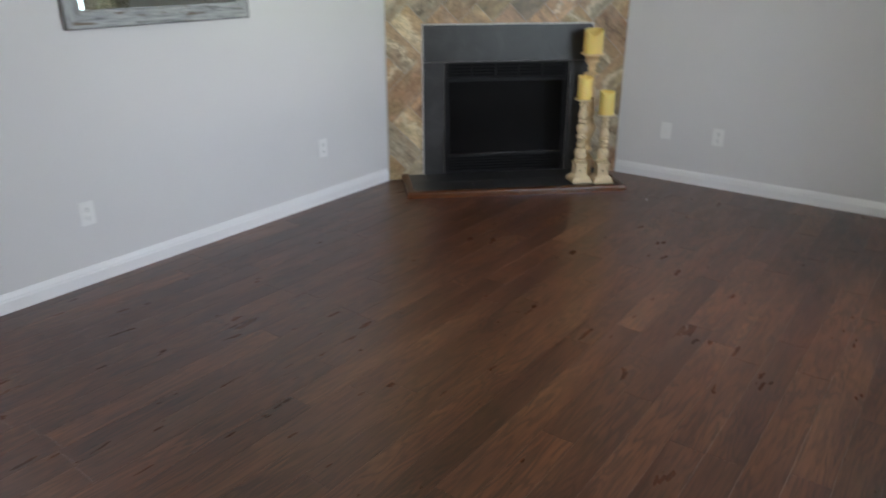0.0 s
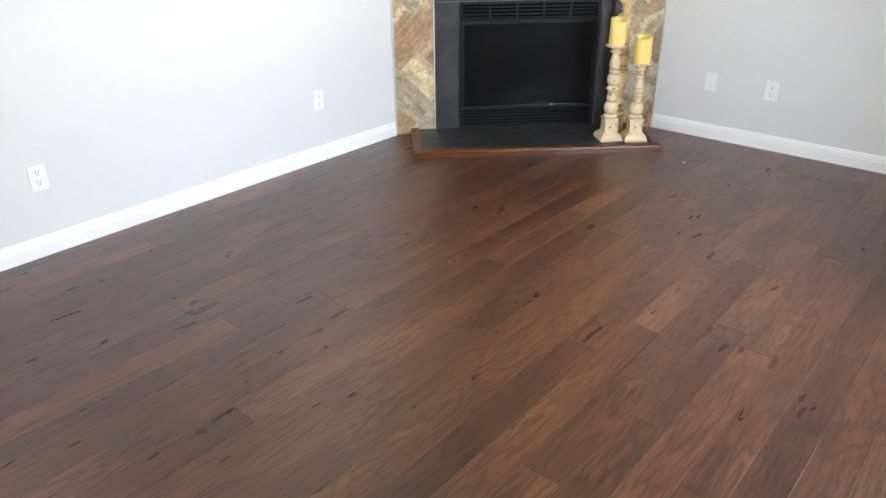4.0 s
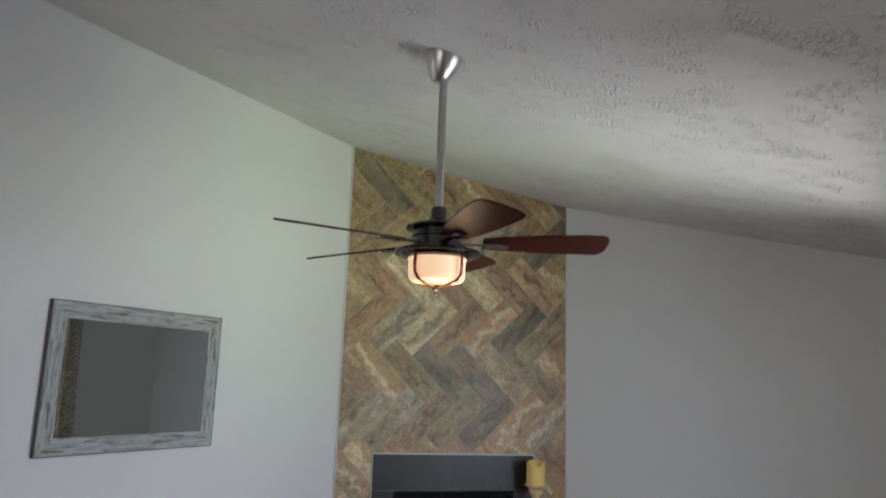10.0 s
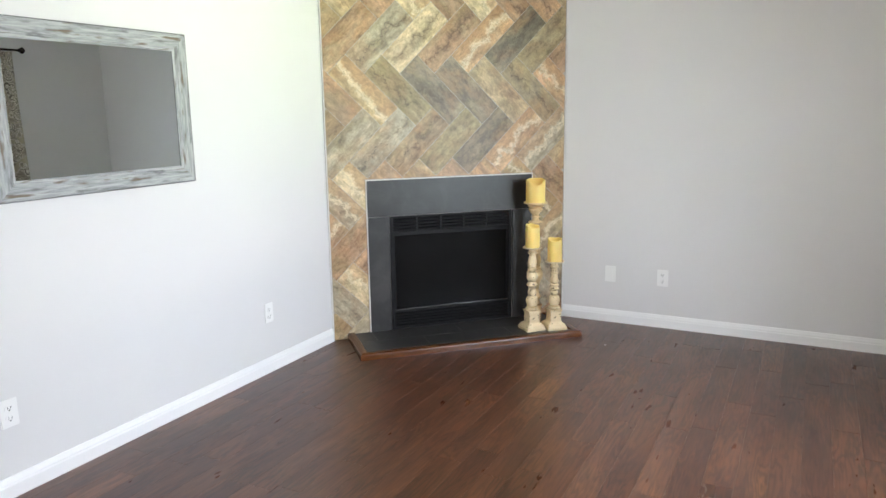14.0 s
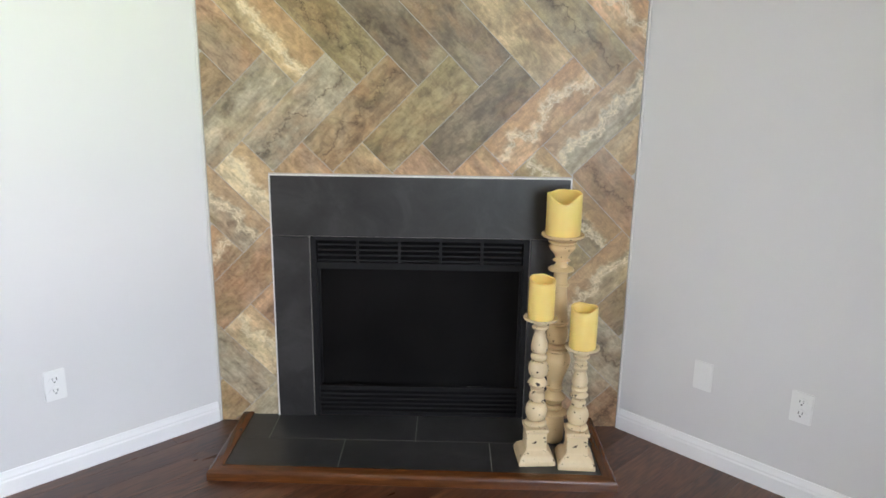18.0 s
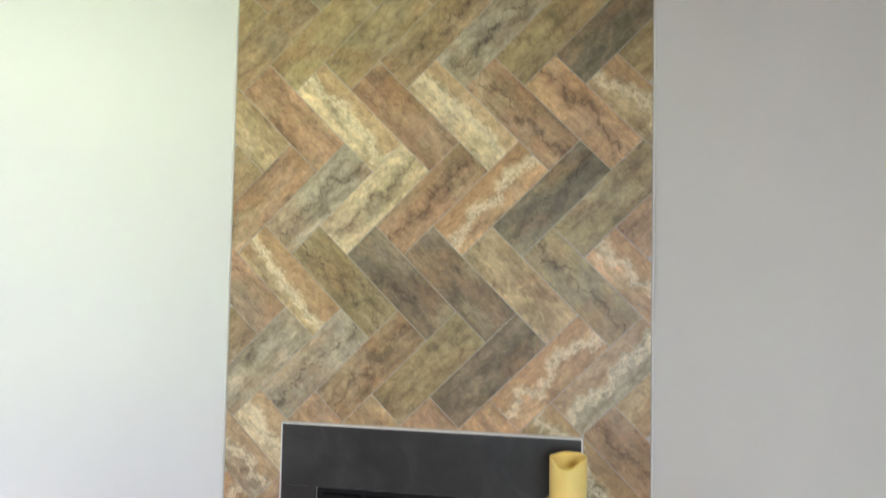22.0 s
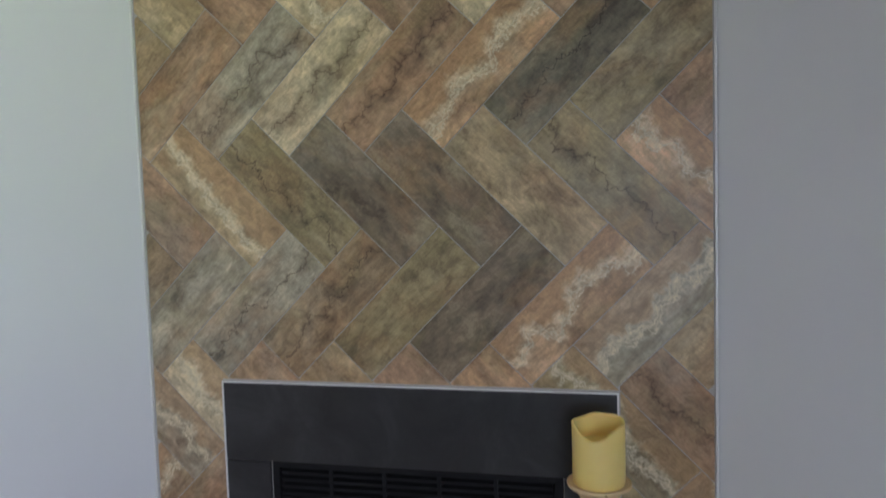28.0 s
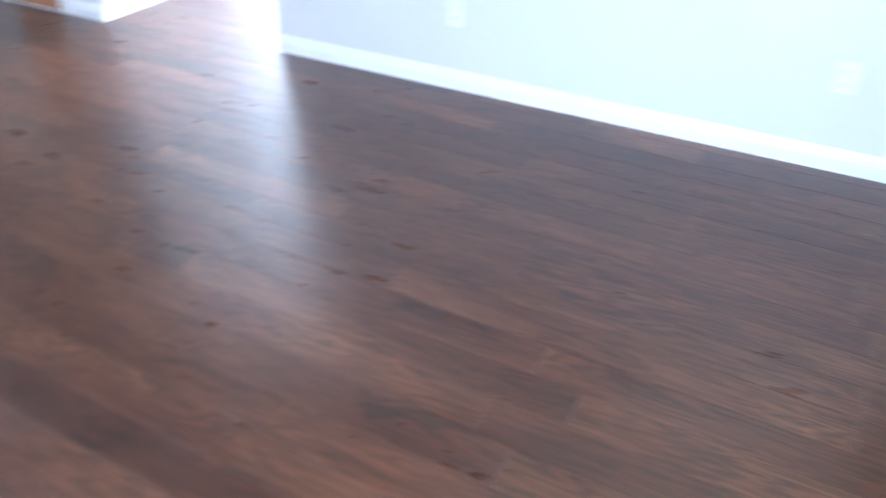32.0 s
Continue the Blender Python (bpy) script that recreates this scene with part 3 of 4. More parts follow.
bmesh.ops.create_grid(bm, x_segments=2, y_segments=2, size=400)
setting("ground", bm, LAWN, "green mown lawn outside the window", "ground", pose(0, 0, -0.35))


DISTANCE, nt, b = material("bright_distance", 1.0)
tc = nt.nodes.new("ShaderNodeTexCoord")
sep = nt.nodes.new("ShaderNodeSeparateXYZ")
nt.links.new(tc.outputs["Object"], sep.inputs[0])
b.inputs["Base Color"].default_value = (0, 0, 0, 1)
up = node(nt, "ShaderNodeMath")
up.operation, up.inputs[1].default_value = "DIVIDE", 16.0
nt.links.new(sep.outputs["Z"], up.inputs[0])
nt.links.new(ramp(nt, up.outputs[0], (0.0, (0.34, 0.50, 0.14)), (0.065, (0.40, 0.54, 0.20)), (0.115, (0.90, 0.90, 0.82)), (0.24, (0.95, 0.96, 0.97)), (0.5, (0.80, 0.90, 1.0))), b.inputs["Emission Color"])
b.inputs["Emission Strength"].default_value = 5.0
setting("backdrop", box(0, 0.05, -20, 22, 0, 8), DISTANCE, "bright overexposed garden and sky outside", "backdrop", ROOM @ pose(11, -6, -0.34))


# ---------------------------------------------------------------- window, curtains
def make_window():
    b0, b1, z0, z1 = WIN
    w = thing("window_1", "white-framed double-hung window with bright daylight", "window", along(A_WIN, b0, z0, -90))
    tagged(w, kind="structure")
    W, H = b1 - b0, z1 - z0
    # local x along the wall, local y outwards, local z up
    for nm, r in (("window_casing", (-0.07, 0, -0.018, -0.001, -0.02, H + 0.07)), ("window_casing", (W, W + 0.07, -0.018, -0.001, -0.02, H + 0.07)),
                  ("window_casing", (-0.07, W + 0.07, -0.020, -0.001, H, H + 0.075)), ("window_sill", (-0.085, W + 0.085, -0.048, 0.10, -0.024, 0.006)),
                  ("window_apron", (-0.07, W + 0.07, -0.016, -0.001, -0.095, -0.029))):
        part(nm, box(*r, 0.004), TRIM, w)
    for nm, r in (("window_frame", (0, 0.04, 0.05, 0.11, 0, H)), ("window_frame", (W - 0.04, W, 0.05, 0.11, 0, H)), ("window_frame", (0.04, W - 0.04, 0.05, 0.11, 0, 0.05)),
                  ("window_frame", (0.04, W - 0.04, 0.05, 0.11, H - 0.04, H)), ("meeting_rail", (0.04, W - 0.04, 0.055, 0.10, H / 2 - 0.02, H / 2 + 0.02)),
                  ("mullion", (W / 2 - 0.02, W / 2 + 0.02, 0.055, 0.10, 0.05, H - 0.04))):
        part(nm, box(*r, 0.003), TRIM, w)
    for x0, x1 in ((0.04, W / 2 - 0.02), (W / 2 + 0.02, W - 0.04)):
        for y0, y1 in ((0.05, H / 2 - 0.02), (H / 2 + 0.02, H - 0.04)):
            p = part("pane", box(x0, x1, 0.075, 0.079, y0, y1), GLASS, w)
            p.visible_shadow = False


make_window()


def curtain(at, width, height, label, folds=5, seed=1, gather=0.86, deep=0.026):
    """A hanging panel, local x across it, local -y into the room, top at local z=height."""
    rnd = random.Random(seed)
    c = thing("curtain", label, "curtain", at, "window curtains")
    nx, nz = folds * 14, 26
    ph = [rnd.uniform(-0.5, 0.5) for _ in range(folds + 1)]
    bm = bmesh.new()
    uv = bm.loops.layers.uv.new("cloth")
    grid = []
    for j in range(nz + 1):
        h = j / nz
        spread = gather + (1 - gather) * (1 - h) ** 1.2
        row = []
        for i in range(nx + 1):
            s = i / nx
            k = min(int(s * folds), folds - 1)
            wave = math.sin(s * folds * 2 * math.pi + ph[k] * (1 - h) * 0.35)
            amp = deep + (1.9 * deep - 0.037) * (1 - h)
            x = (s - 0.5) * width * spread + 0.003 * math.sin(9 * h + 7 * s)
            y = -amp * wave - 0.010 * (1 - h) * math.sin(5 * s + 3 * h)
            row.append(bm.verts.new((x, y, h * height)))
        grid.append(row)
    for j in range(nz):
        for i in range(nx):
            f = bm.faces.new((grid[j][i], grid[j][i + 1], grid[j + 1][i + 1], grid[j + 1][i]))
            for lp, (u, w) in zip(f.loops, ((i, j), (i + 1, j), (i + 1, j + 1), (i, j + 1))):
                lp[uv].uv = (u / nx * width * 2.1, w / nz * height)
    bmesh.ops.recalc_face_normals(bm, faces=bm.faces)
    p = part("panel", bm, CLOTH, c, "", True)
    so = p.modifiers.new("thickness", "SOLIDIFY")
    so.thickness = 0.002
    return c


RODZ = 1.93
curtain(along(A_WIN - 0.086, 1.085, 0.015, -90), 0.46, RODZ - 0.03, "long taupe paisley curtain panel hanging beside the window", 3, 3, 0.86, 0.036)
curtain(along(A_WIN - 0.102, 3.07, 0.015, -90), 0.40, RODZ - 0.03, "long taupe paisley curtain panel hanging beside the window", 5, 8)
rod = thing("curtain_rod", "thin dark metal curtain rod with knob finials", "curtain rod", along(A_WIN - 0.102, 2.05, RODZ, -90))
part("rod", lathe([(0, -1.21), (0.009, -1.21), (0.009, 1.21), (0, 1.21)], 14), GUNMETAL, rod, at=pose(0, 0, 0, 0, 90, 0))
for sgn in (-1, 1):
    part("finial", lathe(smooth_profile([(0, 0), (0.013, 0.002), (0.012, 0.010), (0.024, 0.022), (0.026, 0.034), (0.016, 0.048), (0, 0.052)], 3), 16), GUNMETAL, rod, "", True, pose(sgn * 1.21, 0, 0, 0, sgn * 90, 0))
    part("bracket", box(-0.008, 0.008, 0.0, 0.100, -0.012, 0.004, 0.002), GUNMETAL, rod, at=pose(sgn * 1.06, 0, 0))


# ---------------------------------------------------------------- outlets
def outlet(at, blank=False, label=""):
    o = thing("wall_outlet", label, "outlet", at, "wall outlets")
    part("cover_plate", box(-0.035, 0.035, -0.006, 0.0, -0.054, 0.054, 0.003), PLATE, o)
    if blank:
        part("insert", box(-0.017, 0.017, -0.0085, -0.0055, -0.034, 0.034, 0.001), PLATE, o)
    else:
        for z in (-0.020, 0.020):
            s = part("socket", prism([(0.017 * math.cos(t) * 1.0, z + 0.0155 * math.sin(t)) for t in [2 * math.pi * i / 18 for i in range(18)]], -0.003, None, "y", -0.0055), PLATE, o)
            for x, h in ((-0.006, 0.004), (0.006, 0.0045)):
                part("slot", box(x - 0.001, x + 0.001, -0.0092, -0.0083, z - h + 0.003, z + h + 0.003), SLOT, s)
            part("slot", box(-0.0025, 0.0025, -0.0092, -0.0083, z - 0.010, z - 0.006), SLOT, s)
    for z in ((0.0,) if not blank else (-0.043, 0.043)):
        part("screw", lathe([(0, -0.0085), (0.003, -0.0085), (0.003, -0.0058), (0, -0.0058)], 10), PLATE, o, at=pose(0, 0, 0) @ Matrix.Translation((0, 0, z)) @ pose(0, 0, 0, -90, 0, 0))


outlet(along(1.12 + 0.328, 0, 0.327, 0), True, "white wall plate with a blank insert on the grey wall")
outlet(along(1.12 + 0.664, 0, 0.327, 0), False, "white duplex power outlet on the grey wall")
outlet(along(0, 1.12 + 0.580, 0.333, 90), False, "white duplex power outlet on the bright wall")
outlet(along(0, 1.12 + 2.024, 0.325, 90), False, "white duplex power outlet under the mirror")


# ---------------------------------------------------------------- mirror
def make_mirror():
    b0, b1, z0, z1 = 1.12 + 1.047, 1.12 + 1.971, 1.099, 1.753
    m = thing("wall_mirror", "rectangular wall mirror in a distressed whitewashed wooden frame", "mirror", along(0, (b0 + b1) / 2, (z0 + z1) / 2, 90))
    w, h, f, d = (b1 - b0) / 2, (z1 - z0) / 2, 0.074, 0.026
    part("backing", box(-w + 0.004, w - 0.004, -0.012, -0.0005, -h + 0.004, h - 0.004), FRAME_EDGE, m)
    part("mirror_glass", box(-w + f - 0.006, w - f + 0.006, -0.0155, -0.0125, -h + f - 0.006, h - f + 0.006), MIRROR, m)
    for nm, half, at in (("top_rail", w, pose(0, 0, h, 0, 0, 0)), ("bottom_rail", w, pose(0, 0, -h, 0, 180, 0)), ("side_rail", h, pose(-w, 0, 0, 0, -90, 0)), ("side_rail", h, pose(w, 0, 0, 0, 90, 0))):
        bm = bmesh.new()
        # a mitred rail with a stepped inner lip
        prof = [(0, 0.0), (0, d - 0.004), (0.004, d), (f - 0.016, d), (f - 0.013, d - 0.004), (f, d - 0.007), (f, 0.0)]
        ends = []
        for s in (-1, 1):
            ends.append([bm.verts.new((s * (half - q), -y, -q)) for q, y in prof])
        n = len(prof)
        for i in range(n):
            j = (i + 1) % n
            bm.faces.new((ends[0][i], ends[0][j], ends[1][j], ends[1][i]))
        bm.faces.new(ends[0])
        bm.faces.new(ends[1][::-1])
        bmesh.ops.recalc_face_normals(bm, faces=bm.faces)
        part(nm, bm, WASHED, m, at=at)
        # thin dark grey strip along the rail's outer side
        part("outer_edge", box(-half, half, -d + 0.003, -0.001, 0.0002, 0.0022), FRAME_EDGE, m, "dark grey outer edge strip", at=at)


make_mirror()


# ---------------------------------------------------------------- fireplace
def make_fireplace():
    fp = thing("fireplace", "black metal fireplace insert framed by dark slate panels", "fireplace", pose(0, 0, 0))
    J = 0.0015
    part("lintel_panel", box(SL, SR, -0.012, -0.001, 0.762 + J, ST, 0.0015), SLATE, fp, "dark slate panel")
    part("side_panel", box(SL, -0.088 - J, -0.012, -0.001, 0.031, 0.762 - J, 0.0015), SLATE, fp, "dark slate panel")
    part("side_panel", box(0.738 + J, SR, -0.012, -0.001, 0.031, 0.762 - J, 0.0015), SLATE, fp, "dark slate panel")
    # light metal edging round the slate
    for r in ((SL - 0.005, SL - 0.0005, -0.013, -0.001, 0.031, ST + 0.005), (SR + 0.0005, SR + 0.005, -0.013, -0.001, 0.031, ST + 0.005), (SL, SR, -0.013, -0.001, ST + 0.0005, ST + 0.005)):
        part("edging", box(*r), EDGE_METAL, fp, "thin pale metal edging")
    u0, u1 = -0.086, 0.736
    insert = part("insert_frame", box(u0, u0 + 0.022, -0.006, 0.04, 0.031, 0.760, 0.002), BLACK_METAL, fp)
    part("insert_frame", box(u1 - 0.022, u1, -0.006, 0.04, 0.031, 0.760, 0.002), BLACK_METAL, fp)
    part("insert_frame", box(u0 + 0.022, u1 - 0.022, -0.006, 0.04, 0.745, 0.760, 0.002), BLACK_METAL, fp)
    part("cross_rail", box(u0 + 0.022, u1 - 0.022, -0.008, 0.03, 0.636, 0.662, 0.003), BLACK_METAL, fp)
    part("cross_rail", box(u0 + 0.022, u1 - 0.022, -0.010, 0.03, 0.140, 0.160, 0.003), BLACK_METAL, fp)
    part("cross_rail", box(u0 + 0.022, u1 - 0.022, -0.004, 0.04, 0.031, 0.042, 0.002), BLACK_METAL, fp)
    sect = (u1 - u0 - 0.044) / 5
    for i in range(1, 5):
        part("louvre_divider", box(u0 + 0.022 + i * sect - 0.005, u0 + 0.022 + i * sect + 0.005, -0.006, 0.02, 0.662, 0.745), BLACK_METAL, fp)
    for i in range(5):
        for k in range(4):
            bm = bmesh.new()
            z = 0.668 + k * 0.020
            prism([(-0.006, z - 0.001), (-0.006, z + 0.006), (0.014, z + 0.014), (0.014, z + 0.008)], sect - 0.011, bm, "x", u0 + 0.022 + i * sect + 0.0055)
            part("louvre", bm, BLACK_METAL, fp)
    for k in range(5):
        bm = bmesh.new()
        z = 0.046 + k * 0.019
        prism([(-0.006, z - 0.001), (-0.006, z + 0.006), (0.014, z + 0.014), (0.014, z + 0.008)], u1 - u0 - 0.046, bm, "x", u0 + 0.023)
        part("louvre", bm, BLACK_METAL, fp)
    # firebox
    bm = bmesh.new()
    box(u0 + 0.0, u0 + 0.02, 0.041, 0.45, 0.03, 0.76, bm=bm)
    box(u1 - 0.02, u1, 0.041, 0.45, 0.03, 0.76, bm=bm)
    box(u0, u1, 0.45, 0.47, 0.03, 0.76, bm=bm)
    box(u0 + 0.02, u1 - 0.02, 0.041, 0.45, 0.74, 0.759, bm=bm)
    box(u0 + 0.02, u1 - 0.02, 0.041, 0.45, 0.03, 0.05, bm=bm)
    part("firebox", bm, SOOT, fp)
    mid = (u0 + u1) / 2
    part("glass_door", box(u0 + 0.024, u1 - 0.024, 0.016, 0.019, 0.161, 0.635), DARKGLASS, fp, "smoky black fireplace glass")
    for x in (u0 + 0.028, u1 - 0.028):
        part("door_stile", box(x - 0.005, x + 0.005, 0.008, 0.0145, 0.160, 0.636), BLACK_METAL, fp)
    part("damper_plate", box(mid - 0.035, mid + 0.030, 0.030, 0.034, 0.570, 0.632, 0.002), BLACK_METAL, fp)
    part("damper_handle", box(mid - 0.030, mid - 0.022, 0.022, 0.030, 0.585, 0.625, 0.002), BLACK_METAL, fp)
    # metal strip added to give the thin highlight along the glass's foot
    part("door_sill", box(u0 + 0.030, u1 - 0.030, -0.012, 0.006, 0.1605, 0.1665, 0.002), GUNMETAL, fp, "thin metal strip giving the highlight under the glass")
    part("log_grate", grate(), BLACK_METAL, fp)


def grate():
    bm = bmesh.new()
    for i in range(6):
        x = 0.12 + i * 0.085
        box(x, x + 0.012, 0.14, 0.36, 0.11, 0.122, bm=bm)
        box(x, x + 0.012, 0.14, 0.152, 0.122, 0.20, bm=bm)
    for y in (0.17, 0.33):
        box(0.10, 0.57, y, y + 0.012, 0.098, 0.11, bm=bm)
        for x in (0.12, 0.55):
            box(x, x + 0.012, y, y + 0.012, 0.0505, 0.098, bm=bm)
    return bm


make_fireplace()

# hearth: slate tiles in a wooden edging, its front a little out of square
HX0, HX1, TW = -0.381, 1.015, 0.047
HYL, HYR = -0.436, -0.466


def front(x):
    return HYL + (HYR - HYL) * (x - HX0) / (HX1 - HX0)


def slab(x0, x1, s0, s1, z0, z1, g=0.0):
    """A four-cornered slab; s is the share of the way from the wall to the front."""
    d = [(x, (front(x) * s) + sg) for x, s, sg in ((x0 + g, s0, -g), (x1 - g, s0, -g), (x1 - g, s1, g), (x0 + g, s1, g))]
    bm = prism(d, z1 - z0, None, "z", z0)
    return bm


hearth = thing("hearth", "low raised hearth of dark slate tiles edged in reddish wood", "hearth", pose(0, 0, 0))
part("bed", slab(HX0 + 0.02, HX1 - 0.02, 0.004, 0.955, -0.003, 0.0290), HEARTH_GROUT, hearth)
SF = 0.902
for x0, x1, s0, s1 in ((HX0 + TW, -0.225, 0.004, 0.44), (-0.225, 0.321, 0.004, 0.44), (0.321, 0.86, 0.004, 0.44), (0.86, HX1 - TW, 0.004, 0.44),
                       (HX0 + TW, 0.060, 0.44, SF), (0.060, 0.595, 0.44, SF), (0.595, HX1 - TW, 0.44, SF)):
    bm = slab(x0, x1, s0, s1, 0.0285, 0.0305, 0.0017)
    part("slate_tile", bm, SLATE, hearth)


def edging(p, q, ip, iq):
    """A mitred rail from p to q along the outside, ip to iq along the inside."""
    prof = [(0.0, -0.003), (0.0, 0.024), (0.03, 0.030), (0.09, 0.0345), (0.18, 0.0370), (0.30, 0.0380), (0.90, 0.0384), (0.96, 0.0378), (1.0, 0.0360), (1.0, -0.003)]
    mid = Vector(((p[0] + q[0]) / 2, (p[1] + q[1]) / 2, 0))
    run = Vector((q[0] - p[0], q[1] - p[1], 0)).normalized()
    turn = Matrix.Translation(mid) @ Matrix(((run.x, -run.y, 0, 0), (run.y, run.x, 0, 0), (0, 0, 1, 0), (0, 0, 0, 1)))
    inv = turn.inverted()
    bm = bmesh.new()
    ends = [[bm.verts.new(inv @ Vector((o[0] + (n[0] - o[0]) * k, o[1] + (n[1] - o[1]) * k, z))) for k, z in prof] for o, n in ((p, ip), (q, iq))]
    m = len(prof)
    for i in range(m):
        j = (i + 1) % m
        bm.faces.new((ends[0][i], ends[0][j], ends[1][j], ends[1][i]))
    bm.faces.new(ends[0])
    bm.faces.new(ends[1][::-1])
    bmesh.ops.recalc_face_normals(bm, faces=bm.faces)
    part("wood_edging", bm, HEARTHWOOD, hearth, "reddish-brown stained wood", smooth=True, at=turn)


cl, cr = (HX0, HYL), (HX1, HYR)
il, ir = (HX0 + TW, front(HX0 + TW) + TW), (HX1 - TW, front(HX1 - TW) + TW)
edging(cl, cr, il, ir)
edging((HX0 + 0.004, -0.001), cl, (HX0 + TW + 0.004, -0.001), il)
edging((HX1, -0.001), cr, (HX1 - TW, -0.001), ir)


bm = bmesh.new()
fold = [bm.verts.new(p) for p in ((-0.006, -0.003, 0.0), (0.005, -0.004, 0.0), (0.007, 0.001, 0.003), (0.002, 0.005, 0.001), (-0.005, 0.003, 0.003))]
for ring in (fold, [bm.verts.new(v.co + Vector((0, 0, 0.001))) for v in fold][::-1]):
    bm.faces.new(ring)
scrap = part("paper_scrap", bm, PLATE, None, at=pose(1.066, -0.665, 0.0004))
tagged(scrap, "tiny crumpled white paper scrap lying on the floor", "paper scrap")

# ---------------------------------------------------------------- candlesticks
def square_base(w0, w1, w2, h):
    """A stepped, flared square foot."""
    bm = bmesh.new()
    levels = [(w0, 0.0), (w0, 0.017), (w0 - 0.004, 0.020), (w0 - 0.018, 0.034), (w1 + 0.004, 0.048), (w1, 0.056), (w1, h - 0.016), (w2, h - 0.012), (w2, h)]
    rings = [[bm.verts.new((sx * w / 2, sy * w / 2, z)) for sx, sy in ((-1, -1), (1, -1), (1, 1), (-1, 1))] for w, z in levels]
    for a, c in zip(rings, rings[1:]):
        for i in range(4):
            bm.faces.new((a[i], a[(i + 1) % 4], c[(i + 1) % 4], c[i]))
    bm.faces.new(rings[0][::-1])
    bm.faces.new(rings[-1])
    bmesh.ops.bevel(bm, geom=bm.edges[:], offset=0.0015, segments=1, affect="EDGES", clamp_overlap=True)
    return bm


def candle(at, r, h, seed, label, dip, facing, width):
    """A hollow wax pillar whose rim has melted down on one side."""
    rnd = random.Random(seed)
    c = thing("pillar_candle", label, "candle", at, "pillar candles")
    seg = 60
    p0 = rnd.uniform(0, 6)
    bm = bmesh.new()
    rim = []
    for i in range(seg):
        off = (360.0 * i / seg - facing + 180) % 360 - 180
        ripple = 0.05 * math.sin(4 * math.pi * i / seg + p0) + 0.025 * math.sin(10 * math.pi * i / seg + 2 * p0)
        rim.append(h + r * ripple - dip * math.exp(-(off / width) ** 2))
    low = min(rim) - 0.020
    rings = []
    for rad, z in ((0.0, 0), (r - 0.002, 0), (r, 0.003), (r, 0.4), (r, 0.8), (r, None), (r - 0.003, -2.0), (r - 0.007, -3.0), (r - 0.008, -1.0), (0.0, -1.0)):
        ring = []
        for i in range(seg):
            t = 2 * math.pi * i / seg
            wob = 1 + 0.012 * math.sin(3 * t + p0) + 0.006 * math.sin(7 * t + 2 * p0 + 40 * (z or 0))
            if z is None:
                zz = rim[i] - 0.003
            elif z == -2.0:
                zz = rim[i]
            elif z == -3.0:
                zz = rim[i] - 0.004
            elif z == -1.0:
                zz = low
            else:
                zz = z * rim[i] if z > 0.01 else z
            ring.append(bm.verts.new((rad * wob * math.cos(t), rad * wob * math.sin(t), zz)))
        rings.append(ring)
    for a, q in zip(rings, rings[1:]):
        for i in range(seg):
            bm.faces.new((a[i], a[(i + 1) % seg], q[(i + 1) % seg], q[i]))
    bmesh.ops.remove_doubles(bm, verts=bm.verts, dist=1e-6)
    bmesh.ops.recalc_face_normals(bm, faces=bm.faces)
    part("wax", bm, WAX, c, "", True)


def cup(z, r):
    return smooth_profile([(0.016, z - 0.028), (0.022, z - 0.022), (0.020, z - 0.014), (r * 0.72, z - 0.009), (r, z - 0.003), (r, z + 0.004)], 3) + [(r - 0.004, z + 0.004), (r - 0.008, z), (0, z)]


def turned(zb, zt, pieces):
    """A turned stem from zb to zt, stacked from (shape, height, radius, neck) pieces."""
    total = sum(p[1] for p in pieces)
    z, out = zb, []
    for shape, h, r, neck in pieces:
        h *= (zt - zb) / total
        n = 14
        if shape in ("ball", "ridge", "disc"):
            neck *= 0.82
        for i in range(n + 1):
            t = i / n
            if shape == "ball":
                q = neck + (r - neck) * math.sqrt(max(0.0, 1 - (2 * t - 1) ** 2))
            elif shape == "disc":
                q = neck + (r - neck) * max(0.0, 1 - abs(2 * t - 1) ** 3)
            elif shape == "ridge":
                q = neck + (r - neck) * (1 - abs(2 * t - 1)) ** 0.8
            elif shape == "pear":                   # full below, slender above
                q = neck + (r - neck) * math.sin(math.pi * min(1.0, (1 - (1 - t) ** 2.2) if t < 0 else t ** 0.55))
            elif shape == "urn":                    # slender below, full above
                q = neck + (r - neck) * math.sin(math.pi * t ** 2.0 * 0.86 + 0.0)
            else:                                   # a straight taper from radius to neck
                q = r + (neck - r) * t
            out.append((q, z + h * t))
        z += h
    return out


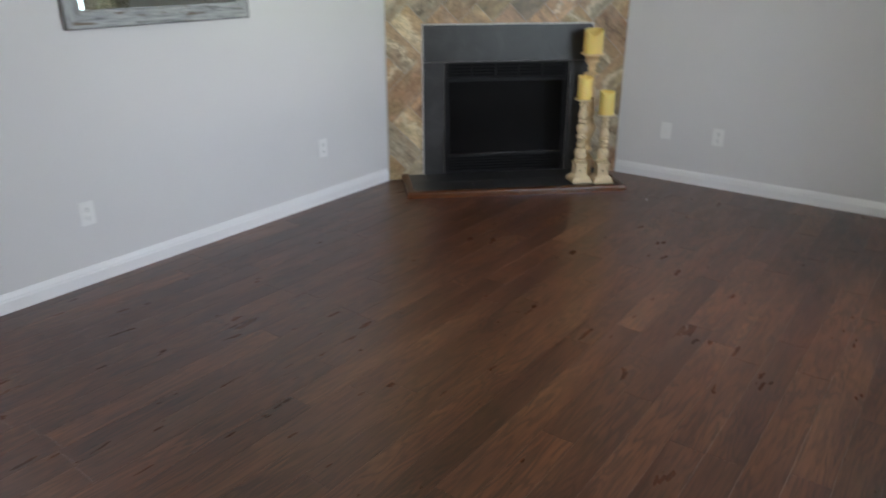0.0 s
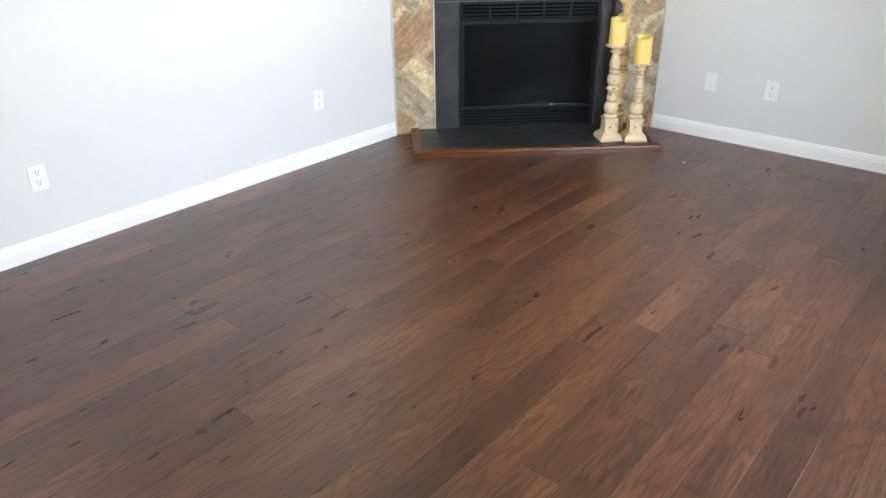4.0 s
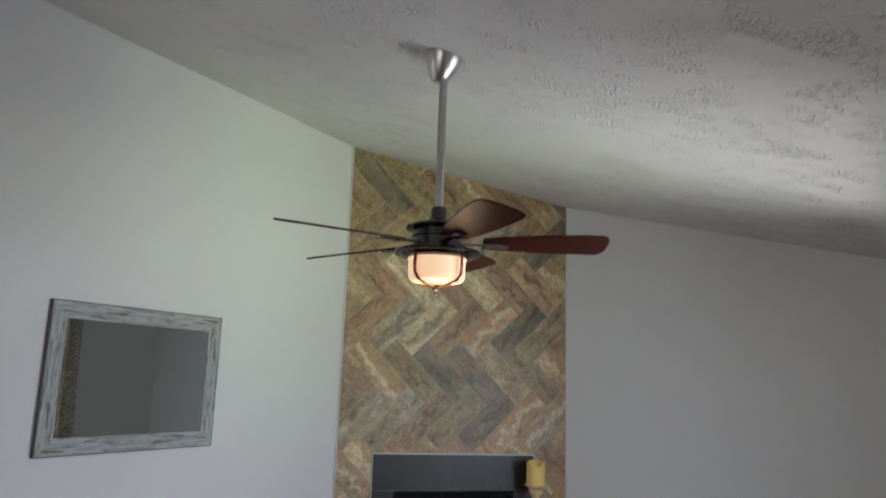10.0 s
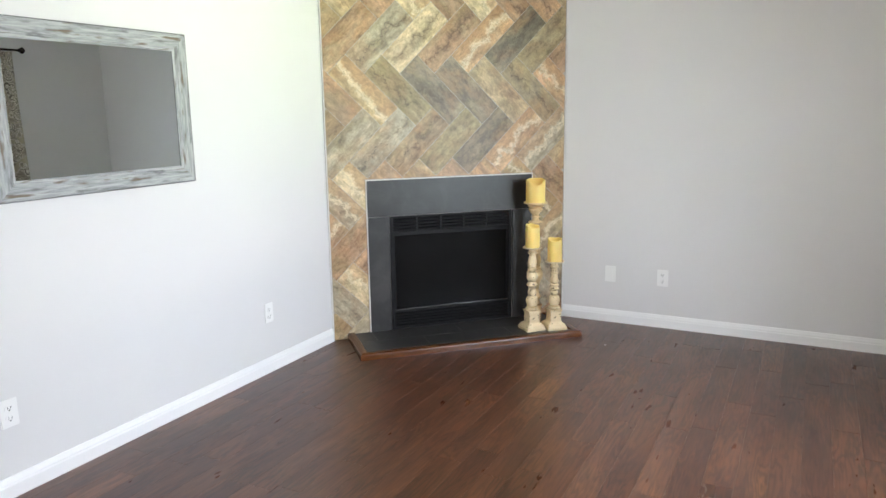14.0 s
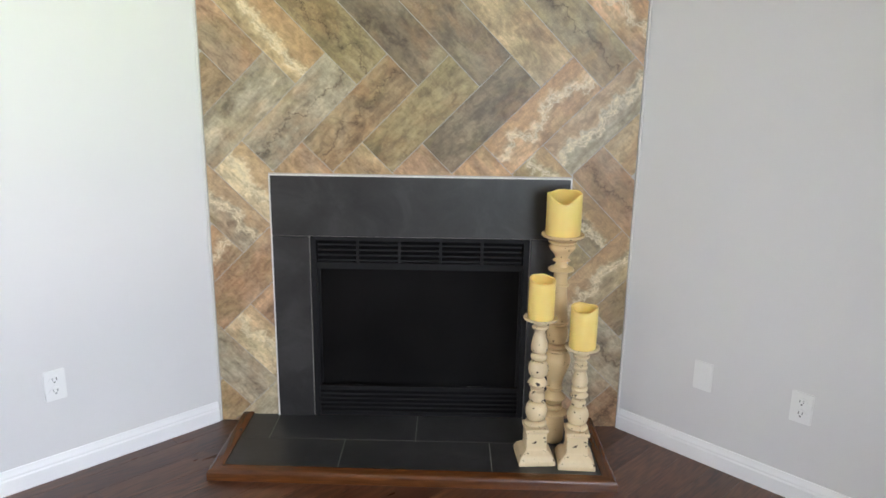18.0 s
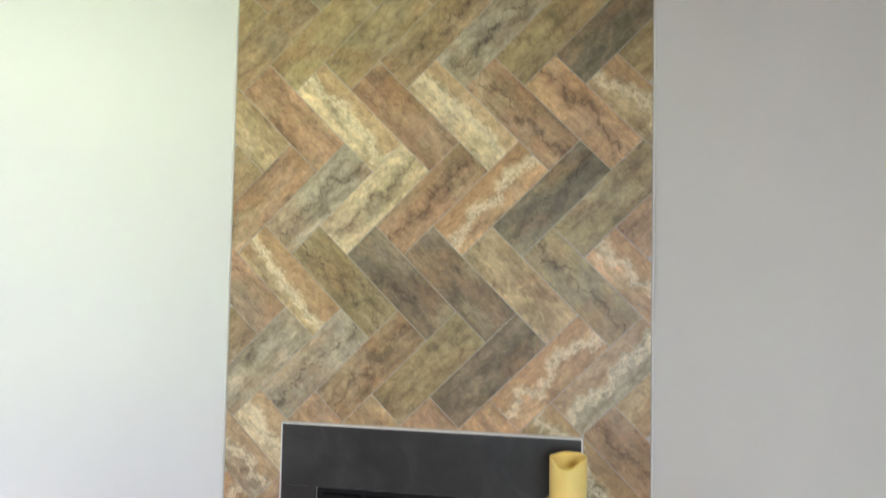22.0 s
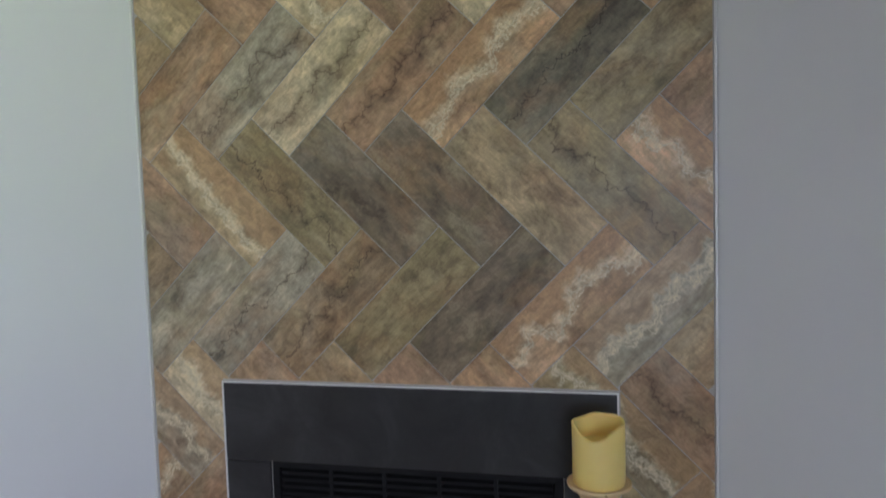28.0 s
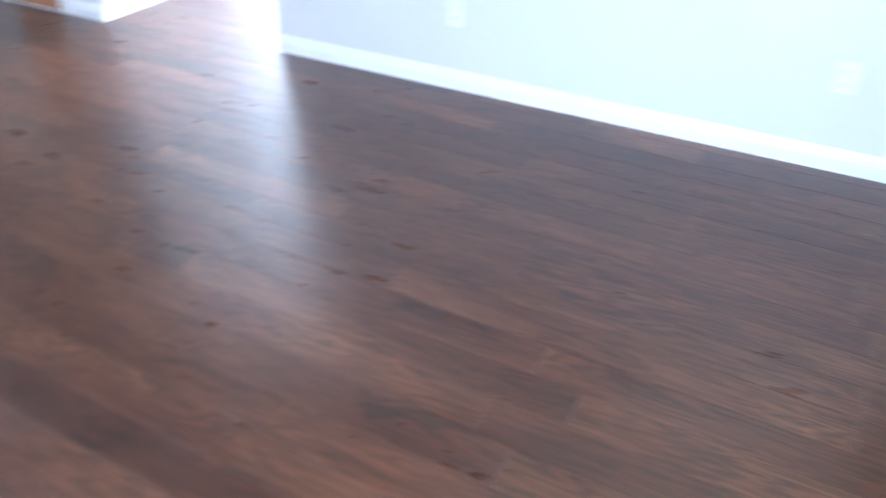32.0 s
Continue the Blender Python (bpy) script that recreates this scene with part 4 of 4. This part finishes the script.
def candlestick(x, y, turn, height, kind):
    top = 0.030 + height
    at = pose(x, y, 0.0305, 0, 0, turn)
    if kind == "tall":
        c = thing("candlestick", "tall turned wooden candlestick in antique tan paint on the hearth", "candlestick", at, "candlesticks")
        part("foot", lathe(smooth_profile([(0, 0), (0.032, 0.0), (0.040, 0.008), (0.043, 0.030), (0.043, 0.065), (0.040, 0.092), (0.036, 0.105)], 3), 40), TAN, c, "", True)
        stem = [("disc", 20, 0.050, 0.036), ("ball", 20, 0.034, 0.026), ("ridge", 54, 0.042, 0.024), ("disc", 10, 0.030, 0.024), ("urn", 132, 0.053, 0.026), ("disc", 13, 0.041, 0.030),
                ("disc", 14, 0.036, 0.028), ("ball", 68, 0.039, 0.026), ("disc", 12, 0.036, 0.030), ("taper", 122, 0.034, 0.0245), ("disc", 12, 0.0305, 0.026), ("taper", 40, 0.0245, 0.0245),
                ("disc", 18, 0.046, 0.024), ("taper", 18, 0.026, 0.017), ("disc", 8, 0.031, 0.020), ("urn", 54, 0.046, 0.022), ("disc", 10, 0.050, 0.042)]
        part("stem", lathe(turned(0.105, height - 0.020, stem), 40), TAN, c, "", True)
        part("drip_cup", lathe([(0.0, height - 0.020)] + smooth_profile([(0.044, height - 0.020), (0.060, height - 0.012), (0.074, height - 0.005), (0.074, height + 0.003)], 3) + [(0.069, height + 0.003), (0.066, height), (0, height)], 44), TAN, c, "", True)
        return
    c = thing("candlestick", "distressed cream turned wooden candlestick with a square foot", "candlestick", at, "candlesticks")
    part("foot", square_base(0.128, 0.072, 0.082, 0.128), CREAM, c)
    if kind == "mid":
        stem = [("disc", 26, 0.039, 0.030), ("ball", 92, 0.0385, 0.021), ("ball", 50, 0.0275, 0.021), ("disc", 10, 0.0245, 0.021), ("ridge", 56, 0.0355, 0.023), ("ball", 80, 0.0345, 0.021),
                ("disc", 34, 0.0285, 0.022), ("pear", 96, 0.0295, 0.0185), ("taper", 12, 0.018, 0.019), ("disc", 20, 0.029, 0.020)]
    else:
        stem = [("disc", 26, 0.037, 0.029), ("ball", 88, 0.0370, 0.021), ("ball", 34, 0.0250, 0.020), ("ridge", 38, 0.0315, 0.022), ("disc", 24, 0.0290, 0.021),
                ("pear", 74, 0.0275, 0.018), ("disc", 26, 0.0240, 0.018), ("disc", 18, 0.0215, 0.017), ("taper", 14, 0.017, 0.018), ("disc", 18, 0.028, 0.020)]
    part("stem", lathe(turned(0.128, height - 0.026, stem), 36), CREAM, c, "", True)
    part("drip_cup", lathe([(0.0, height - 0.0275)] + cup(height, 0.058), 40), CREAM, c, "", True)


CS = {"mid": (0.750, -0.298, 4, 0.528), "short": (0.892, -0.322, -3, 0.434), "tall": (0.831, -0.166, 0, 0.790)}
for k, (x, y, turn, h) in CS.items():
    candlestick(x, y, turn, h, k)
candle(pose(0.750, -0.298, 0.5585), 0.0445, 0.143, 5, "yellow wax pillar candle with a melted rim on a candlestick", 0.016, -72, 62)
candle(pose(0.892, -0.322, 0.4645), 0.0455, 0.146, 11, "yellow wax pillar candle with a melted rim on a candlestick", 0.013, -108, 55)
candle(pose(0.831, -0.166, 0.8205), 0.0610, 0.148, 2, "wide yellow wax pillar candle with a deep melted notch", 0.036, -104, 40)


# ---------------------------------------------------------------- ceiling fan
def make_fan():
    fx, fy = -0.435, -2.490
    a = (Vector((fx, fy, 0)) - ROOM.translation).dot(ROOM.to_3x3() @ Vector((1, 0, 0)))
    zc = ceil_z(a)
    f = thing("ceiling_fan", "five-blade ceiling fan with dark wood blades and a lit amber shade", "ceiling fan", pose(fx, fy, -0.1463) @ Matrix.Scale(1.1, 4))
    zc = (zc + 0.1463) / 1.1
    tilt = ROOM.to_3x3().to_4x4() @ Matrix.Rotation(math.atan(0.2545), 4, "Y")
    part("canopy", lathe(smooth_profile([(0, -0.088), (0.016, -0.088), (0.026, -0.082), (0.044, -0.050), (0.058, -0.012), (0.060, 0.0)], 3) + [(0, 0.0)], 36), NICKEL, f, "brushed nickel ceiling canopy", True, Matrix.Translation((0, 0, zc - 0.001)) @ tilt)
    part("downrod", lathe([(0, 1.940), (0.0125, 1.940), (0.0125, zc - 0.065), (0, zc - 0.065)], 20), NICKEL, f, "brushed nickel", True)
    part("rod_collar", lathe(smooth_profile([(0, 1.928), (0.040, 1.928), (0.038, 1.938), (0.026, 1.950), (0.023, 1.978), (0.015, 1.984), (0, 1.984)], 3), 28), GUNMETAL, f, "", True)
    part("motor_housing", lathe([(0, 1.850), (0.078, 1.850), (0.084, 1.854), (0.084, 1.862), (0.074, 1.866), (0.074, 1.886), (0.080, 1.889), (0.080, 1.896), (0.074, 1.899), (0.074, 1.908), (0.096, 1.912), (0.099, 1.917),
                                 (0.092, 1.924), (0.044, 1.930), (0, 1.930)], 44), GUNMETAL, f, "dark gunmetal housing", True)
    part("light_pan", lathe([(0, 1.849), (0.104, 1.849), (0.128, 1.845), (0.131, 1.840), (0.128, 1.836), (0.112, 1.834), (0.106, 1.826), (0.090, 1.822), (0, 1.822)], 44), GUNMETAL, f, "", True)
    sh = part("shade", lathe(smooth_profile([(0.0, 1.752), (0.062, 1.753), (0.078, 1.758), (0.084, 1.768), (0.085, 1.780), (0.085, 1.818), (0.083, 1.8212), (0, 1.8215)], 4), 44), SHADE, f, "glowing amber glass shade", True)
    for k in range(4):
        t = radians(35 + 90 * k)
        bm = bmesh.new()
        pts = [(0.096, 1.828), (0.098, 1.800), (0.096, 1.774), (0.080, 1.754), (0.050, 1.744), (0.010, 1.738)]
        for (r0, z0), (r1, z1) in zip(pts, pts[1:]):
            v = [bm.verts.new((r, s * 0.006, z)) for r, z in ((r0, z0), (r1, z1)) for s in (-1, 1)]
            w = [bm.verts.new((r - 0.004 * (0.6 if r > 0.08 else 0.1), s * 0.006, z + (0.004 if r < 0.09 else 0))) for r, z in ((r0, z0), (r1, z1)) for s in (-1, 1)]
            bm.faces.new((v[0], v[1], v[3], v[2]))
            bm.faces.new((w[0], w[2], w[3], w[1]))
            bm.faces.new((v[0], v[2], w[2], w[0]))
            bm.faces.new((v[1], w[1], w[3], v[3]))
        part("shade_arm", bm, COPPER, f, "bronze strap", at=pose(0, 0, 0, 0, 0, math.degrees(t)))
    part("finial", lathe(smooth_profile([(0, 1.714), (0.005, 1.715), (0.006, 1.724), (0.010, 1.730), (0.014, 1.738), (0.012, 1.746), (0, 1.747)], 3), 18), GUNMETAL, f, "", True)
    sag = pose(0, 0, 1.873, 0, -1.2, 0) @ pose(0, 0, -1.873)      # the blades hang a little out of level
    for k in range(5):
        ang = -13.5 + 72 * k
        iron = part("blade_iron", box(0.070, 0.190, -0.011, 0.011, 1.8655, 1.871, 0.002), DARK_CHROME, f, at=sag @ pose(0, 0, 0, 0, 0, ang))
        part("plate", box(0.140, 0.212, -0.018, 0.018, 1.8605, 1.8655, 0.002), DARK_CHROME, iron, at=pose(0, 0, 0))
        outline = [(0.15, -0.036), (0.20, -0.046), (0.34, -0.062), (0.48, -0.070), (0.535, -0.068), (0.556, -0.058), (0.565, -0.035), (0.566, 0.0), (0.562, 0.040), (0.548, 0.062), (0.52, 0.068), (0.34, 0.060), (0.20, 0.046), (0.15, 0.036)]
        bm = prism(outline, 0.006, None, "z", -0.003)
        bmesh.ops.bevel(bm, geom=bm.edges[:], offset=0.0015, segments=1, affect="EDGES", clamp_overlap=True)
        part("blade", bm, BLADE, f, "dark mahogany blade", at=sag @ pose(0, 0, 0, 0, 0, ang) @ pose(0, 0, 1.873) @ pose(0, 0, 0, -13, 0, 0) @ Matrix.Scale(0.905, 4, (1, 0, 0)))
    lamp = new("fan_bulb", bpy.data.lights.new("fan_bulb", "POINT"))
    lamp.data.energy, lamp.data.color, lamp.data.shadow_soft_size = 3.0, (1.0, 0.70, 0.42), 0.05
    lamp.matrix_basis = pose(fx, fy, 1.712)


make_fan()

# ceiling vent
vent = thing("ceiling_vent", "small grey metal air vent set in the ceiling", "vent", ROOM @ pose(3.148, -0.765, ceil_z(3.148) - 0.001) @ Matrix.Rotation(math.atan(0.2545), 4, "Y"))
part("vent_frame", box(-0.045, 0.045, -0.09, 0.09, -0.006, 0.0, 0.002), NICKEL, vent)
for k in range(5):
    part("slat", box(-0.032 + k * 0.014, -0.026 + k * 0.014, -0.078, 0.078, -0.009, -0.0065), GUNMETAL, vent)

# hall door seen past the side opening
door = thing("door_1", "warm orange-brown wooden door in the far wall", "door", along(0.1, 5.72, 0, 90))
tagged(door, kind="structure")
part("door_leaf", box(-0.20, 0.20, -0.02, -0.001, 0.01, 2.03, 0.003), HALLWOOD, door)
for x0, x1, z1 in ((-0.27, -0.205, 2.10), (0.205, 0.27, 2.10)):
    part("door_casing", box(x0, x1, -0.022, -0.001, 0.0, z1, 0.004), TRIM, door)
part("door_casing", box(-0.205, 0.205, -0.022, -0.001, 2.035, 2.10, 0.004), TRIM, door)

# ---------------------------------------------------------------- herringbone tiles, one by one
TWID, TLEN, JOINT = 0.1542, 0.4400, 0.0023
Z0, U0 = 1.625, 0.004
R2 = math.sqrt(2)


def clip(poly, nx, nz, d):
    """The part of a polygon where nx*u + nz*z <= d."""
    out = []
    for i in range(len(poly)):
        p, q = poly[i], poly[(i + 1) % len(poly)]
        sp, sq = nx * p[0] + nz * p[1] - d, nx * q[0] + nz * q[1] - d
        if sp <= 0:
            out.append(p)
        if sp * sq < 0:
            k = sp / (sp - sq)
            out.append((p[0] + (q[0] - p[0]) * k, p[1] + (q[1] - p[1]) * k))
    return out


def area(poly):
    return 0.5 * sum(p[0] * q[1] - q[0] * p[1] for p, q in zip(poly, poly[1:] + poly[:1]))


def add_slab(bm, poly, cx, cz, ang):
    """A tile piece: polygon in the wall's plane, local x along the tile, front chamfered."""
    if area(poly) < 0:
        poly = poly[::-1]
    ca, sa = math.cos(ang), math.sin(ang)
    loc = [((u - cx) * ca + (z - cz) * sa, -(u - cx) * sa + (z - cz) * ca) for u, z in poly]
    mx, mz = sum(p[0] for p in loc) / len(loc), sum(p[1] for p in loc) / len(loc)

    def ring(y, inset):
        r = []
        for x, z in loc:
            dx, dz = mx - x, mz - z
            n = max(math.hypot(dx, dz), 1e-6)
            r.append(bm.verts.new((x + dx / n * min(inset, n * 0.5), y, z + dz / n * min(inset, n * 0.5))))
        return r
    a, c, e = ring(-0.0003, 0), ring(-0.0012, 0), ring(-0.0018, 0.0009)
    n = len(loc)
    for p, q in ((a, c), (c, e)):
        for i in range(n):
            bm.faces.new((p[i], p[(i + 1) % n], q[(i + 1) % n], q[i]))
    bm.faces.new(e)


# tones of the tile batch, and how each tile is marked: d a dark smear, s a cream seam, n neither
TONES = {"d": (0.212, 0.183, 0.135), "b": (0.224, 0.170, 0.122), "m": (0.375, 0.268, 0.170), "v": (0.375, 0.298, 0.172), "t": (0.515, 0.392, 0.247),
         "g": (0.440, 0.388, 0.315), "c": (0.740, 0.620, 0.440), "o": (0.620, 0.405, 0.254), "r": (0.452, 0.293, 0.196)}
MARKS = {"d": 0.2, "n": 0.65, "s": 0.95}
LAID = {(-3, 1): ("mn", "vn", "vn", "tn", "vn", "tn", "vn", "gn", "dn"),
        (-2, 0): ("mn", "dn", "vn", "md", "ts", "mn", "td", "dn"), (-2, 1): ("vn", "mn", "vn", "vn", "md", "gd", "vn", "dn", "vn"),
        (-1, 0): ("tn", "rn", "cs", "rn", "cs", "rd", "od", "ts"), (-1, 1): ("mn", "rn", "gd", "cd", "rd", "os", "dd", "vn", "rn"),
        (0, 0): ("rn", "ts", "vd", "bn", "bn", "tn", "vd", "os"), (0, 1): ("mn", "gn", "gd", "md", "vn", "bn", "os", "gs", "tn"),
        (1, 0): ("gs", "cs", "rn", "tn", "rn", "on", "vs", "rd"), (1, 1): ("rs", "rn", "rn", "mn", "mn", "mn", "vn", "ts", "mn"),
        (2, 0): ("gn", "cs", "mn", "mn", "mn", "mn", "gd", "gd"), (2, 1): ("tn", "gn", "gn", "mn", "mn", "mn", "rn", "rd", "rn")}


def lay_tiles():
    rnd = random.Random(9)
    slope = (3.033 - 2.748) / (FW_R - FW_L)
    lim = [(-1, 0, -(FW_L + 0.009)), (1, 0, FW_R - 0.009), (0, -1, -0.001), (slope, 1, 3.033 + slope * FW_L - 0.004)]
    hl, hr, ht = SL - 0.008, SR + 0.008, ST + 0.009
    j = JOINT / 2
    n = 0
    for band in range(-4, 5):
        for k in range(-16, 17):
            bp, bq = band * TLEN + k * TWID, -band * TLEN + k * TWID
            for way, ang, (p0, p1, q0, q1) in ((0, -math.pi / 4, (bp, bp + TLEN, bq, bq + TWID)), (1, math.pi / 4, (bp + TLEN, bp + TLEN + TWID, bq + TWID - TLEN, bq + TWID))):
                pq = [(p0 + j, q0 + j), (p1 - j, q0 + j), (p1 - j, q1 - j), (p0 + j, q1 - j)]
                poly = [(U0 + (p + q) / R2, Z0 + (q - p) / R2) for p, q in pq]
                cx, cz = sum(p[0] for p in poly) / 4, sum(p[1] for p in poly) / 4
                for nx, nz, d in lim:
                    poly = clip(poly, nx, nz, d) if poly else poly
                if len(poly) < 3 or abs(area(poly)) < 2e-4:
                    continue
                pieces = [clip(poly, 1, 0, hl), clip(poly, -1, 0, -hr)]
                mid = clip(poly, -1, 0, -hl)
                mid = clip(mid, 1, 0, hr) if len(mid) > 2 else mid
                mid = clip(mid, 0, -1, -ht) if len(mid) > 2 else mid
                pieces.append(mid)
                # a piece on both sides of the surround's top corner stays one tile
                pieces = [p for p in pieces if len(p) > 2 and abs(area(p)) > 1e-4]
                if not pieces:
                    continue
                bm = bmesh.new()
                whole = all(u <= hl or u >= hr or z >= ht for u, z in poly) and len(pieces) > 1 and min(z for u, z in poly if hl < u < hr or True) >= ht
                for p in ([poly] if whole or (len(pieces) > 1 and min(z for u, z in poly) >= ht) else pieces):
                    add_slab(bm, p, cx, cz, ang)
                bmesh.ops.recalc_face_normals(bm, faces=bm.faces)
                tile = part("tile", bm, TILE, tile_wall, at=pose(cx, 0, cz, 0, -math.degrees(ang), 0))
                look_of = rnd.choice("mvtgcor") + rnd.choice("ddnns")
                row = LAID.get((band, way), ())
                if 0 <= k + 3 + way < len(row):
                    look_of = row[k + 3 + way]
                tile.color = (*TONES[look_of[0]], MARKS[look_of[1]])
                n += 1
    return n


lay_tiles()
for x0, x1, zt in ((FW_L, FW_L + 0.006, 3.02), (FW_R - 0.006, FW_R, 2.745)):
    part("edge_trim", box(x0, x1, -0.011, -0.001, 0.0, zt), EDGE_METAL, tile_wall, "thin pale metal edge strip")

# ---------------------------------------------------------------- floor boards, one by one
PLANK, PL0 = 0.1115, 3.080 - 28 * 0.1115


def board(bm, x0, x1, y0, y1):
    g, c = 0.0003, 0.0014
    lo = [bm.verts.new(p) for p in ((x0 + g, y0 + g, -0.004), (x1 - g, y0 + g, -0.004), (x1 - g, y1 - g, -0.004), (x0 + g, y1 - g, -0.004))]
    md = [bm.verts.new(p) for p in ((x0 + g, y0 + g, -0.0004), (x1 - g, y0 + g, -0.0004), (x1 - g, y1 - g, -0.0004), (x0 + g, y1 - g, -0.0004))]
    hi = [bm.verts.new(p) for p in ((x0 + c, y0 + c, 0.0), (x1 - c, y0 + c, 0.0), (x1 - c, y1 - c, 0.0), (x0 + c, y1 - c, 0.0))]
    for p, q in ((lo, md), (md, hi)):
        for i in range(4):
            bm.faces.new((p[i], p[(i + 1) % 4], q[(i + 1) % 4], q[i]))
    bm.faces.new(hi)


def lay_boards():
    rnd = random.Random(4)
    rest = bmesh.new()
    for k in range(-26, 42):
        x0 = PL0 + k * PLANK
        y = 0.15 - rnd.uniform(0.0, 1.2)
        ys = [0.15, y]
        while y > -7.3:
            y -= rnd.choice((0.62, 0.85, 1.2, 1.2))
            ys.append(max(y, -7.3))
        for y1, y0 in zip(ys, ys[1:]):
            if y1 - y0 < 0.02:
                continue
            near = 0 <= k <= 30 and y0 > -5.6
            if near:
                bm = bmesh.new()
                board(bm, -PLANK / 2, PLANK / 2, -(y1 - y0) / 2, (y1 - y0) / 2)
                part("board", bm, FLOORBOARD, floor, at=pose(x0 + PLANK / 2, (y0 + y1) / 2, 0))
            else:
                board(rest, x0, x0 + PLANK, y0, y1)
    rest_ob = part("far_boards", rest, FLOORBOARD, floor)
    tagged(rest_ob, "dark laminate boards", kind="stuff")


lay_boards()
